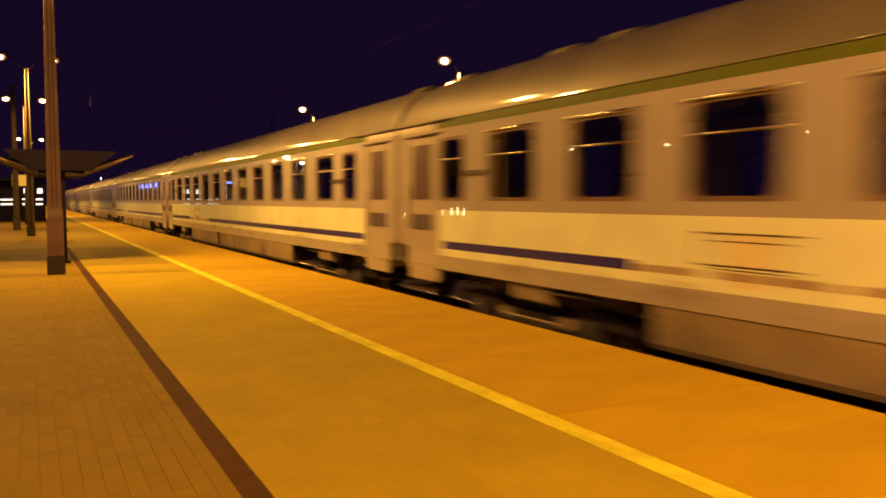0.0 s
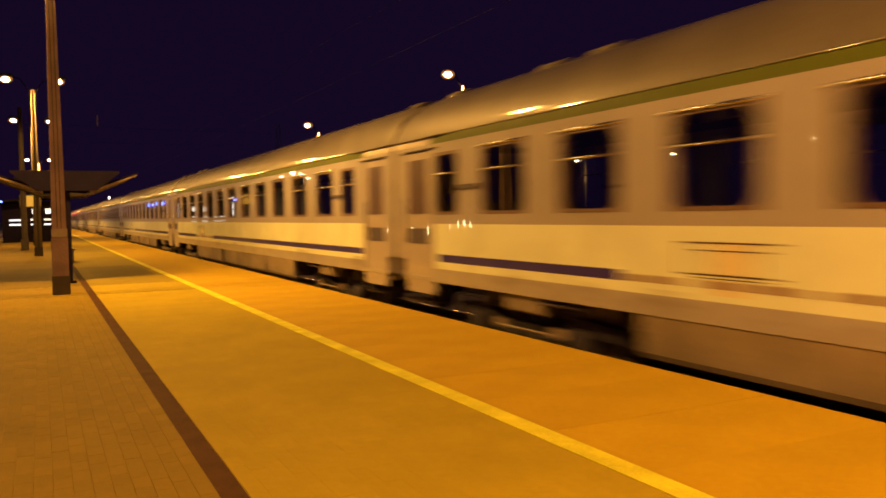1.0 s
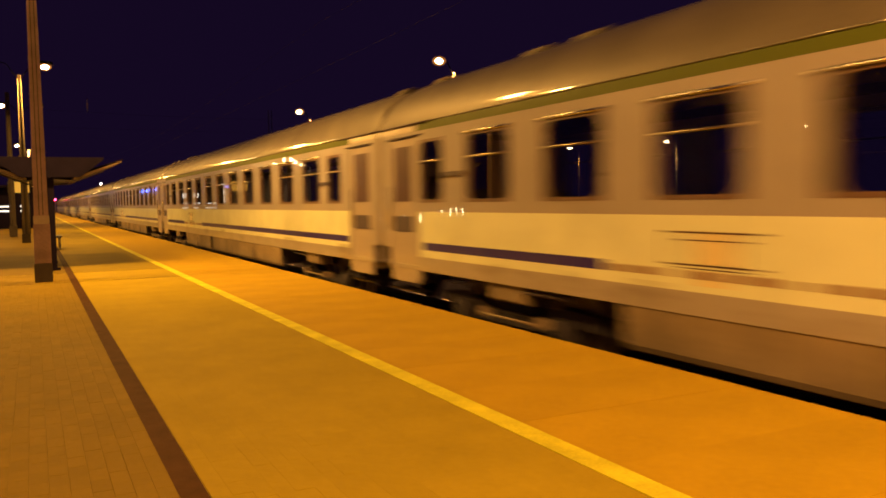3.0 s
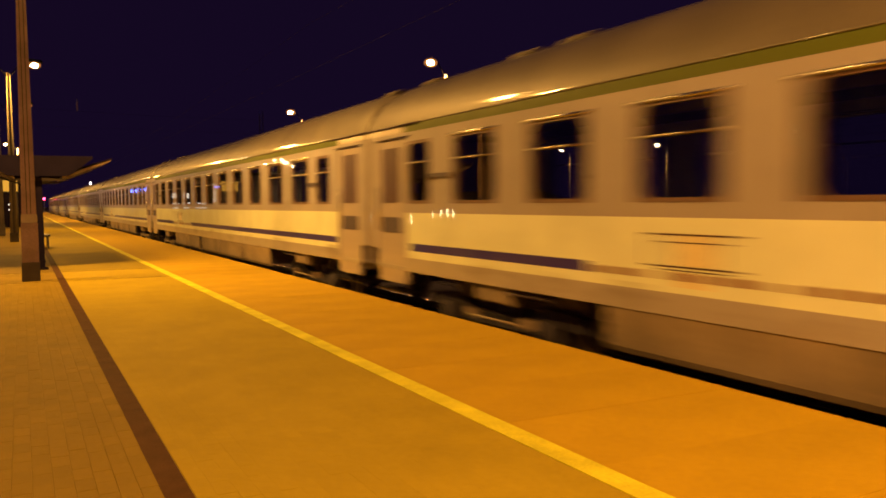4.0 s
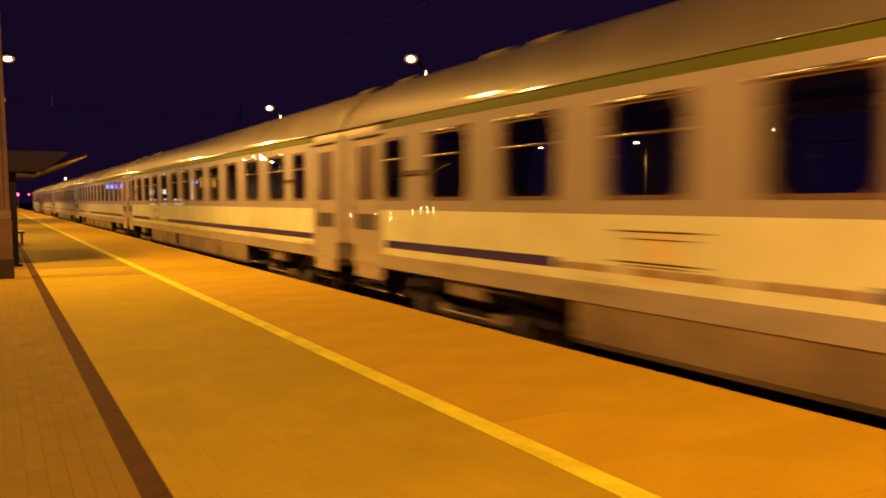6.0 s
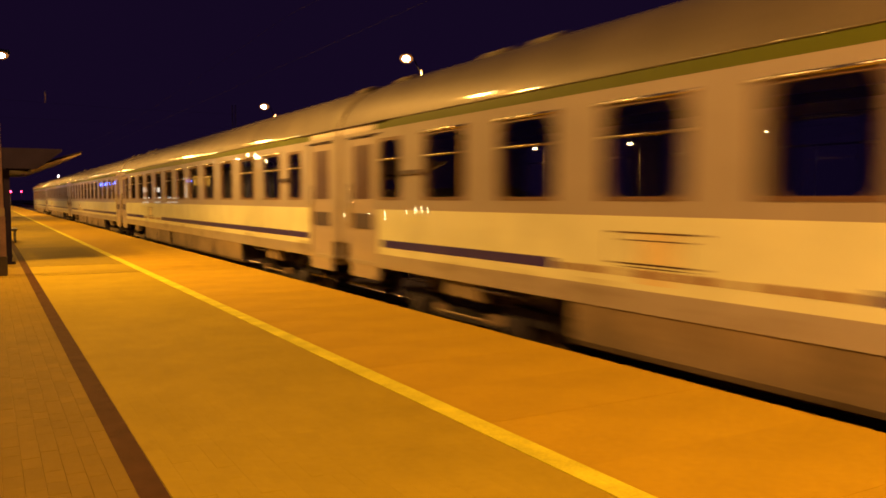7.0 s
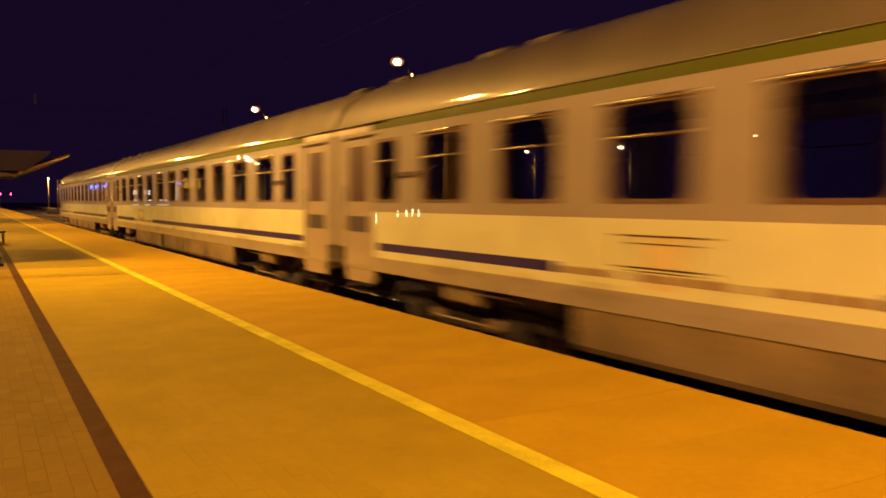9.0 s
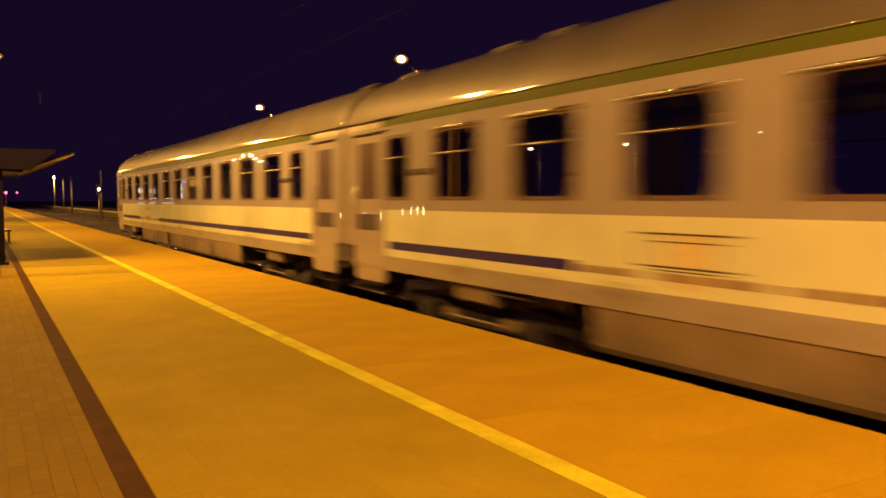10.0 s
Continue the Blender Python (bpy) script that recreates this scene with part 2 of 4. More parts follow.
def mesh(name, bm, *materials):
    me = bpy.data.meshes.new(name)
    bmesh.ops.recalc_face_normals(bm, faces=bm.faces)
    bm.to_mesh(me)
    bm.free()
    for m in materials:
        me.materials.append(m)
    return me


def part(name, bm, material, parent, label="", at=None):
    """Links a bmesh (or a finished mesh) as one object under its thing."""
    me = bm if isinstance(bm, bpy.types.Mesh) else mesh(name, bm, *(material if isinstance(material, tuple) else (material,)))
    ob = new(name, me)
    ob.parent = parent
    if at is not None:
        ob.matrix_basis = at
    return tagged(ob, label)


def structure(name, bm, material, label, category):
    return tagged(new(name, mesh(name, bm, *(material if isinstance(material, tuple) else (material,)))), label, category, kind="structure")


def thing(name, at, label, category, group=""):
    ob = new(name)
    ob.empty_display_size = 0.2
    ob.matrix_basis = at
    return tagged(ob, label, category, group)


# ---------------------------------------------------------------- ground, platform, tracks
RAIL = -0.55
TRACK = 7.07
EDGE, LEFT_EDGE = 5.25, -2.70
Y0, Y1 = -45.0, 420.0

bm = bmesh.new()
box(bm, -900, 900, -900, 1500, -1.6, -0.82)
structure("ground", bm, M_BALLAST, "dark ballast and earth beside the tracks", "ground")

bm = bmesh.new()
box(bm, LEFT_EDGE, EDGE - 0.12, Y0, Y1, -0.95, -0.13)
box(bm, -1.6, 3.0, 2.3, 20.1, -0.13, -0.0045)
structure("platform", bm, M_BED, "raised concrete platform body under the paving", "platform")
bm = bmesh.new()
for a, c, mi in ((LEFT_EDGE + 0.02, 0.91, 0), (1.048, 2.993, 1)):
    box(bm, a, c, Y0, 2.4, -0.07, 0.0, mi + 2)
    box(bm, a, c, 20.0, Y1, -0.07, 0.0, mi)
box(bm, LEFT_EDGE + 0.02, -1.6, 2.4, 20.0, -0.07, 0.0, 2)
structure("pavement", bm, (M_FAR_PAVE_DIM, M_FAR_FINE_DIM, M_PAVER, M_PAVER_FINE), "small grey concrete paving of the platform", "paving")
bm = bmesh.new()
box(bm, 0.903, 1.041, Y0, Y1, -0.07, 0.002)
structure("drain_strip", bm, M_DRAIN, "dark narrow drain strip set along the paving", "drain")
bm = bmesh.new()
box(bm, LEFT_EDGE + 0.03, 0.900, 17.44, 17.475, -0.05, 0.0022)
box(bm, 1.046, 2.993, 17.44, 17.475, -0.05, 0.0022)
structure("expansion_joint", bm, M_DRAIN, "thin dark expansion joint across the paving", "joint")
bm = bmesh.new()
box(bm, 2.998, 3.165, Y0, Y1, -0.07, 0.003)
structure("warning_line", bm, M_YELLOW, "worn yellow safety line along the platform", "marking")
bm = bmesh.new()
box(bm, EDGE - 0.45, EDGE - 0.10, Y0, Y1, -0.30, -0.12)
structure("platform_wall", bm, M_CONC, "concrete platform wall under the edge slabs", "wall")


def track(name, x):
    bm = bmesh.new()
    for side in (-0.7525, 0.7525):
        c = x + side
        prism(bm, [(c - 0.075, RAIL - 0.17), (c + 0.075, RAIL - 0.17), (c + 0.075, RAIL - 0.155), (c + 0.012, RAIL - 0.13), (c + 0.012, RAIL - 0.045),
                   (c + 0.036, RAIL - 0.035), (c + 0.036, RAIL - 0.004), (c + 0.028, RAIL), (c - 0.028, RAIL), (c - 0.036, RAIL - 0.004), (c - 0.036, RAIL - 0.035),
                   (c - 0.012, RAIL - 0.045), (c - 0.012, RAIL - 0.13), (c - 0.075, RAIL - 0.155)], "y", Y0, Y1)
    structure(name, bm, M_RAIL, "steel rails with polished running tops", "track")
    bm = bmesh.new()
    for i in range(260):
        y = -20 + 0.6 * i
        box(bm, x - 1.3, x + 1.3, y, y + 0.26, RAIL - 0.30, RAIL - 0.171)
    tagged(new("sleepers", mesh("sleepers", bm, M_SLEEPER)), "grey concrete sleepers in the ballast", "sleepers", kind="stuff")


track("track_1", TRACK)
track("track_2", TRACK + 4.6)
track("track_3", -5.0)
bm = bmesh.new()
prism(bm, [(TRACK - 1.9, -0.84), (TRACK - 1.6, -0.74), (TRACK + 6.2, -0.74), (TRACK + 6.8, -0.84)], "y", Y0, Y1)
structure("ballast_bed", bm, M_BALLAST, "dark stone ballast bed under the tracks", "ballast")

# platform across the tracks
bm = bmesh.new()
box(bm, 15.0, 21.0, Y0, Y1, -0.95, -0.02)
box(bm, 14.9, 15.3, Y0, Y1, -0.15, 0.0, 1)
structure("far_platform", bm, (M_FAR_PAVE_DIM, M_PALE_EDGE), "second platform across the tracks with a pale edge", "platform")


# ---------------------------------------------------------------- the passing train
HALF = 1.41
LENGTH = 26.4
WINDOWS = [3.87 + 1.888 * k for k in range(11)]
W = 1.16
NARROW = (2.38, LENGTH - 1.98)
NARROW_W = 0.78
Z_NOTCH = 1.29


def roof_profile(f):
    """Cross-section of the roof from cantrail to cantrail; f lowers the crown at the ends."""
    half = [(1.41, 3.14), (1.405, 3.26), (1.36, 3.42), (1.27, 3.60), (1.13, 3.77), (0.93, 3.92), (0.66, 4.04), (0.34, 4.11), (0.0, 4.135)]
    pts = [(x, 3.14 + (z - 3.14) * f) for x, z in half]
    return [(-x, z) for x, z in pts] + pts[-2::-1]


def side_wall(bm, sign):
    """A side with its window and door openings cut through, and the reveals."""
    holes = [(c - W / 2, c + W / 2, Z_WIN0, Z_WIN1) for c in WINDOWS]
    holes += [(0.38, 1.46, 1.016, 3.06), (LENGTH - 1.46, LENGTH - 0.38, 1.016, 3.06)]
    holes += [(c - NARROW_W / 2, c + NARROW_W / 2, Z_WIN0, Z_WIN1) for c in NARROW]
    holes += [(0.12, 0.379, Z_BOTTOM, Z_NOTCH), (LENGTH - 0.379, LENGTH - 0.12, Z_BOTTOM, Z_NOTCH)]
    ys = sorted({0.12, LENGTH - 0.12, *(h[0] for h in holes), *(h[1] for h in holes)})
    zs = sorted({Z_BOTTOM, 3.14, *(h[2] for h in holes), *(h[3] for h in holes)})
    x, xi = sign * HALF, sign * (HALF - 0.06)
    for ya, yb in zip(ys, ys[1:]):
        for za, zb in zip(zs, zs[1:]):
            cy, cz = (ya + yb) / 2, (za + zb) / 2
            if any(h[0] < cy < h[1] and h[2] < cz < h[3] for h in holes):
                continue
            bm.faces.new([bm.verts.new(p) for p in ((x, ya, za), (x, yb, za), (x, yb, zb), (x, ya, zb))])
    for ya, yb, za, zb in holes:
        c = ((ya, za), (yb, za), (yb, zb), (ya, zb))
        for i in range(4):
            p, q = c[i], c[(i + 1) % 4]
            bm.faces.new([bm.verts.new(v) for v in ((x, *p), (x, *q), (xi, *q), (xi, *p))])


def rounded(w, h, r, n=4):
    pts = []
    for cx, cz, a0 in ((w / 2 - r, h / 2 - r, 0), (-w / 2 + r, h / 2 - r, 90), (-w / 2 + r, -h / 2 + r, 180), (w / 2 - r, -h / 2 + r, 270)):
        pts += [(cx + r * math.cos(radians(a0 + 90 * i / n)), cz + r * math.sin(radians(a0 + 90 * i / n))) for i in range(n + 1)]
    return pts


def window_frame_mesh(w, h, rim=0.045, r=0.13):
    """A thin pressed frame with rounded inner corners, facing -x, centred on the opening."""
    bm = bmesh.new()
    inner = rounded(w - 2 * rim, h - 2 * rim, r)
    outer = [(max(-w / 2, min(w / 2, 9 * p[0])), max(-h / 2, min(h / 2, 9 * p[1]))) for p in inner]
    n = len(inner)
    a = [bm.verts.new((-0.004, *p)) for p in outer]
    c = [bm.verts.new((-0.004, *p)) for p in inner]
    d = [bm.verts.new((0.03, *p)) for p in inner]
    for i in range(n):
        j = (i + 1) % n
        if (a[i].co - a[j].co).length > 1e-5:
            bm.faces.new((a[i], a[j], c[j], c[i]))
        else:
            bm.faces.new((a[i], c[j], c[i]))
        bm.faces.new((c[i], c[j], d[j], d[i]))
    bmesh.ops.remove_doubles(bm, verts=bm.verts, dist=1e-5)
    return mesh("window", bm, M_FRAME)


def slab_mesh(name, x0, x1, y0, y1, z0, z1, material, bevel=0.0):
    bm = bmesh.new()
    box(bm, x0, x1, y0, y1, z0, z1, 0, bevel)
    return mesh(name, bm, material)


def build_coach():
    coach = thing("passenger_coach", pose(TRACK, 0, RAIL), "grey and cream railway coach with a blue stripe, speeding by", "railway coach", "coaches of the passing train")
    bm = bmesh.new()
    for s in (-1, 1):
        side_wall(bm, s)
    for y, yi in ((0.12, 0.16), (LENGTH - 0.12, LENGTH - 0.16)):
        prism(bm, [(-HALF, Z_NOTCH)] + [(x, z) for x, z in roof_profile(0.8)] + [(HALF, Z_NOTCH)], "y", min(y, yi), max(y, yi))
    box(bm, -HALF, HALF, 0.38, LENGTH - 0.38, Z_BOTTOM - 0.05, Z_BOTTOM + 0.02)
    for y in (0.12, LENGTH - 0.379):
        box(bm, -HALF + 0.005, HALF - 0.005, y, y + 0.259, Z_NOTCH, Z_NOTCH + 0.02)
    bmesh.ops.remove_doubles(bm, verts=bm.verts, dist=1e-4)
    part("body", bm, M_PAINT, coach, "grey, cream and blue painted sheet steel side")

    bm = bmesh.new()
    rings = []
    for y, f in ((0.06, 0.86), (0.12, 0.94), (0.35, 0.985), (0.7, 1.0), (1.45, 1.0), (LENGTH - 1.45, 1.0), (LENGTH - 0.7, 1.0), (LENGTH - 0.35, 0.985), (LENGTH - 0.12, 0.94), (LENGTH - 0.06, 0.86)):
        rings.append([bm.verts.new((x, y, z)) for x, z in [(px, max(pz, 3.141)) for px, pz in roof_profile(f)]])
    for k, (r0, r1) in enumerate(zip(rings, rings[1:])):
        for i in range(len(r0) - 1):
            f = bm.faces.new((r0[i], r0[i + 1], r1[i + 1], r1[i]))
            f.smooth = True
            f.material_index = (1 if k == 4 else 2) if i in (0, len(r0) - 2) else 0
    bm.faces.new(rings[0])
    bm.faces.new(rings[-1])
    part("roof", bm, (M_ROOF, M_GREEN, M_DOOR), coach, "silver-grey curved metal roof above a green stripe")
    bm = bmesh.new()
    for s in (-1, 1):
        tube(bm, (s * (HALF - 0.004), 0.3, 3.272), (s * (HALF - 0.004), LENGTH - 0.3, 3.272), 0.012, n=12)
    part("rain_gutter", bm, M_ROOF, coach)
    bm = bmesh.new()
    tube(bm, (-0.012, -0.95, 0), (-0.012, 0.95, 0), 0.016, n=8)
    tube(bm, (-0.010, -0.62, -0.185), (-0.010, 0.62, -0.185), 0.012, n=8)
    door_gutter = mesh("door_gutter", bm, M_BOGIE)
    for s in (-1, 1):
        for c in (1.0, LENGTH - 1.0):
            part("door_gutter", door_gutter, None, coach, "dark rain gutter over the door", at=pose(s * HALF, c, 3.265, 0, 0, 0 if s < 0 else 180))

    # windows
    frame_me = window_frame_mesh(W, Z_WIN1 - Z_WIN0)
    small_me = window_frame_mesh(NARROW_W, Z_WIN1 - Z_WIN0)
    zc, hh = (Z_WIN0 + Z_WIN1) / 2, (Z_WIN1 - Z_WIN0) / 2
    pane = {w: slab_mesh("pane", 0.030, 0.036, -w / 2 + 0.004, w / 2 - 0.004, -hh + 0.004, hh - 0.004, M_GLASS) for w in (W, NARROW_W)}
    bm = bmesh.new()
    tube(bm, (0.0, -W / 2 + 0.04, Z_BAR - zc), (0.0, W / 2 - 0.04, Z_BAR - zc), 0.014, n=12)
    bar = mesh("window_bar", bm, M_BAR)
    bm = bmesh.new()
    tube(bm, (0.0, -0.35, Z_BAR - zc), (0.0, 0.35, Z_BAR - zc), 0.014, n=12)
    bar_n = mesh("window_bar", bm, M_BAR)
    bm = bmesh.new()
    tube(bm, (-0.008, -W / 2 - 0.02, hh), (-0.008, W / 2 + 0.02, hh), 0.022, n=12)
    ledge = mesh("drip_ledge", bm, M_LEDGE)
    bar_s = slab_mesh("handrail", -0.03, 0.004, -0.30, 0.30, -0.03, 0.03, M_BOGIE)
    for s in (-1, 1):
        turn = 0 if s < 0 else 180
        for k, c in enumerate(WINDOWS):
            w = part("window", frame_me, None, coach, at=pose(s * HALF, c, zc, 0, 0, turn))
            part("pane", pane[W], None, w, "dark unlit glass")
            part("drip_ledge", ledge, None, w)
            if k not in (2, 7):
                part("window_bar", bar, None, w, "bright aluminium bar of the hinged top light")
        for c in NARROW:
            w = part("window", small_me, None, coach, at=pose(s * HALF, c, zc, 0, 0, turn))
            part("pane", pane[NARROW_W], None, w, "dark unlit glass")
            part("window_bar", bar_n, None, w, "bright aluminium bar of the hinged top light")
        for c in (3.0, LENGTH - 2.68):
            part("handrail", bar_s, None, coach, "short dark handrail", at=pose(s * HALF, c, 2.44, 0, 0, turn))

    # doors
    bm = bmesh.new()
    box(bm, 0.018, 0.05, -0.535, 0.535, 1.02, 3.055, 0, 0.006)
    door_me = mesh("door", bm, M_DOOR)
    glass_me = slab_mesh("door_window", 0.006, 0.017, -0.33, 0.33, 2.05, 2.93, M_CURTAIN, 0.004)
    low_me = slab_mesh("door_low_panel", 0.006, 0.017, -0.36, 0.36, 1.56, 1.81, M_BOGIE, 0.003)
    bm = bmesh.new()
    tube(bm, (-0.02, 0.44, 1.6), (-0.02, 0.44, 2.3), 0.016, n=8)
    grip_me = mesh("door_grip", bm, M_ALU)
    bm = bmesh.new()
    prism(bm, [(-0.42, 0.75), (0.52, 0.75), (0.56, 0.80), (0.62, 1.009), (-0.46, 1.009), (-0.44, 0.78)], "x", 0.0, 0.06)
    step_me = mesh("step_apron", bm, M_DOOR)
    tread_me = slab_mesh("step_tread", -0.035, 0.26, -0.48, 0.48, 0.60, 0.625, M_ALU)
    for s in (-1, 1):
        for c in (0.92, LENGTH - 0.92):
            d = part("door", door_me, None, coach, at=pose(s * HALF, c, 0, 0, 0, 0 if s < 0 else 180))
            part("door_window", glass_me, None, d, "brownish door window")
            part("low_panel", low_me, None, d, "dark lower door panel")
            part("grip", grip_me, None, d, "bright grab rail")
            flip = Matrix.Diagonal((1, 1 if (c < 9) == (s < 0) else -1, 1, 1))
            part("step_apron", step_me, None, coach, at=pose(s * (HALF - 0.008), c, 0, 0, 0, 0 if s < 0 else 180) @ flip)
            part("step_tread", tread_me, None, coach, "worn bright step edge", at=pose(s * (HALF - 0.03), c, 0, 0, 0, 0 if s < 0 else 180))

    # bellows between coaches
    for y0, y1 in ((0.0, 0.115), (LENGTH - 0.115, LENGTH)):
        bm = bmesh.new()
        for i in range(3):
            a = y0 + (y1 - y0) * i / 3
            c = y0 + (y1 - y0) * (i + 1) / 3
            d = 0.02 * (i % 2)
            prism(bm, [(-1.395 + d, 1.31)] + [(x * (0.99 - d), z - 0.03 - d) for x, z in roof_profile(0.9)] + [(1.395 - d, 1.31)], "y", a, c)
        part("bellows", bm, M_RUBBER, coach, "grey rubber gangway bellows")

    # headstocks with draw hook and brake hoses in the notch between the coaches
    bm = bmesh.new()
    box(bm, -1.33, 1.33, 0.40, 0.46, 0.86, 1.27, 0, 0.01)
    for x in (-0.875, 0.875):
        box(bm, x - 0.16, x + 0.16, 0.36, 0.40, 0.90, 1.22)
    head_me = mesh("headstock", bm, M_UNDER)
    bm = bmesh.new()
    box(bm, -0.05, 0.05, 0.05, 0.40, 0.98, 1.12, 0, 0.015)
    tube(bm, (-0.04, 0.06, 0.80), (-0.04, 0.06, 1.06), 0.03, n=8)
    hook_me = mesh("draw_hook", bm, M_BOGIE)
    bm = bmesh.new()
    for x in (-0.55, -0.35, 0.35, 0.55):
        for a, c in (((x, 0.38, 0.98), (x, 0.2, 0.86)), ((x, 0.2, 0.86), (x, 0.1, 0.66)), ((x, 0.1, 0.66), (x, 0.03, 0.60))):
            tube(bm, a, c, 0.024, n=8)
    hose_me = mesh("brake_hose", bm, M_BOGIE)
    for m in (Matrix.Identity(4), pose(0, LENGTH, 0, 0, 0, 180)):
        h = part("headstock", head_me, None, coach, "grimy brown headstock beam", at=m)
        part("draw_hook", hook_me, None, h)
        tagged(part("brake_hose", hose_me, None, h), kind="stuff")

    # underfloor boxes behind a grimy skirt
    for y0, y1 in ((6.45, 14.85), (15.35, 20.0)):
        bm = bmesh.new()
        box(bm, -1.25, 1.25, y0 + 0.35, y1 - 0.35, 0.53, 1.0)
        part("equipment_case", bm, M_BOGIE, coach, "dark underfloor equipment case")
        for s in (-1, 1):
            bm = bmesh.new()
            prism(bm, [(s * 1.40, 1.008), (s * 1.385, 0.56), (s * 1.36, 0.50), (s * 1.33, 0.50), (s * 1.345, 0.56), (s * 1.36, 1.008)], "y", y0, y1)
            part("equipment_skirt", bm, M_UNDER, coach, "grimy brown underfloor equipment skirt")
    bm = bmesh.new()
    for y in (9.2, 12.0, 17.6):
        box(bm, -1.402, -1.38, y, y + 0.015, 0.57, 0.98)
    tagged(part("skirt_joint", bm, M_BOGIE, coach), kind="stuff")
    bm = bmesh.new()
    box(bm, -0.9, 0.9, 14.85, 15.35, 0.62, 0.99)
    box(bm, -1.32, -1.1, 14.92, 15.2, 0.45, 0.99)
    part("battery_box", bm, M_BOGIE, coach)

    # bogies
    bm = bmesh.new()
    beam = [(-1.95, 0.50), (-1.95, 0.66), (-1.1, 0.72), (-0.75, 0.52), (0.75, 0.52), (1.1, 0.72), (1.95, 0.66), (1.95, 0.50), (1.1, 0.50), (0.75, 0.36), (-0.75, 0.36), (-1.1, 0.50)]
    prism(bm, beam, "x", -0.09, 0.09)
    beam_me = mesh("side_beam", bm, M_DUSTY)
    bm = bmesh.new()
    box(bm, -0.915, 0.915, -0.25, 0.25, 0.42, 0.75, 0, 0.02)
    frame_b = mesh("bogie", bm, M_BOGIE)
    bm = bmesh.new()
    box(bm, -0.12, 0.12, -0.35, 0.35, 0.73, 0.95, 0, 0.03)
    bolster_me = mesh("bolster", bm, M_BOGIE)
    bm = bmesh.new()
    box(bm, -0.12, 0.13, -0.17, 0.17, 0.34, 0.60, 0, 0.02)
    tube(bm, (-0.17, 0, 0.46), (0.17, 0, 0.46), 0.12, n=12)
    axle_me = mesh("axle_box", bm, M_DUSTY)
    bm = bmesh.new()
    for s in (-1, 1):
        tube(bm, (s * 0.72, 0, 0), (s * 0.85, 0, 0), 0.46, 0.45, n=28)
        tube(bm, (s * 0.69, 0, 0), (s * 0.72, 0, 0), 0.485, 0.46, n=28)
    tube(bm, (-0.72, 0, 0), (0.72, 0, 0), 0.085, n=10)
    axle = mesh("wheelset", bm, M_WHEEL)
    bm = bmesh.new()
    for s in (-1, 1):
        for y in (-0.95, 0.95):
            for i in range(5):
                tube(bm, (s * 1.05, y, 0.69 + 0.04 * i), (s * 1.05, y, 0.712 + 0.04 * i), 0.10, n=10)
    spring = mesh("spring", bm, M_WHEEL)
    bm = bmesh.new()
    box(bm, -1.36, -1.17, -0.14, 0.70, 0.72, 0.985, 0, 0.03)
    hanger = mesh("spring_hanger", bm, M_UNDER)
    bm = bmesh.new()
    tube(bm, (-1.34, 0.72, 0.885), (-1.34, 1.10, 0.885), 0.022, n=10)
    tube(bm, (-1.34, 1.10, 0.885), (-1.34, 1.55, 0.885), 0.013, n=10)
    box(bm, -1.35, -1.31, 1.52, 1.57, 0.86, 1.0)
    damper = mesh("yaw_damper", bm, M_BOGIE)
    # Added rod that draws the streak of highlight low on the bogie.
    bm = bmesh.new()
    tube(bm, (-1.32, -0.45, 0.50), (-1.32, 0.98, 0.50), 0.018, n=10)
    for y in (-0.42, 0.95):
        box(bm, -1.34, -1.15, y - 0.03, y + 0.03, 0.46, 0.58)
    rod = mesh("brake_rod", bm, M_UNDER)
    for c in (3.75, LENGTH - 3.75):
        b = part("bogie", frame_b, None, coach, "dark steel bogie frame", at=pose(0, c, 0, 0, 0, 0 if c < 9 else 180))
        tagged(part("spring", spring, None, b), kind="stuff")
        for s in (-1, 1):
            side = Matrix.Diagonal((-s, 1, 1, 1))
            part("spring_hanger", hanger, None, b, "grimy brown spring hanger", at=side)
            part("yaw_damper", damper, None, b, at=side)
            part("brake_rod", rod, None, b, "thin brown rod standing in for a highlight on the bogie", at=side)
            part("side_beam", beam_me, None, b, at=pose(s * 1.0, 0, 0))
            part("bolster", bolster_me, None, b, at=pose(s * 1.05, 0, 0))
            for y in (-1.25, 1.25):
                part("axle_box", axle_me, None, b, at=pose(s * 1.06, y, 0))
        for y in (-1.25, 1.25):
            part("wheelset", axle, None, b, "worn steel wheelset", at=pose(0, y, 0.46))

    # fittings: roof ventilators, wall grille, faded lettering, buffers
    bm = bmesh.new()
    box(bm, -0.78, -0.35, -0.24, 0.24, 3.94, 4.035, 0, 0.015)
    box(bm, -0.74, -0.39, -0.28, 0.28, 4.037, 4.058, 0, 0.008)
    for y in (-0.2, -0.1, 0.0, 0.1, 0.2):
        box(bm, -0.79, -0.781, y - 0.03, y + 0.03, 3.96, 4.02)
    vent = mesh("roof_vent", bm, M_VENT)
    for y in (0.45, LENGTH - 1.15, LENGTH - 3.85, LENGTH - 5.0):
        part("roof_vent", vent, None, coach, at=pose(0, y, 0))
    bm = bmesh.new()
    for i in range(2):
        box(bm, -HALF - 0.004, -HALF, 18.22, 19.38, 1.72 - 0.30 * i, 1.737 - 0.30 * i)
    for y in (18.45, 19.04, 19.368):
        box(bm, -HALF - 0.004, -HALF, y, y + 0.012, 1.44, 1.72)
    for i in range(2):
        box(bm, -HALF - 0.003, -HALF, 18.35, 19.2, 1.65 - 0.26 * i, 1.662 - 0.26 * i)
    tagged(part("wall_grille", bm, (M_MARK), coach, "thin outlined grille on the cream band"), kind="stuff")
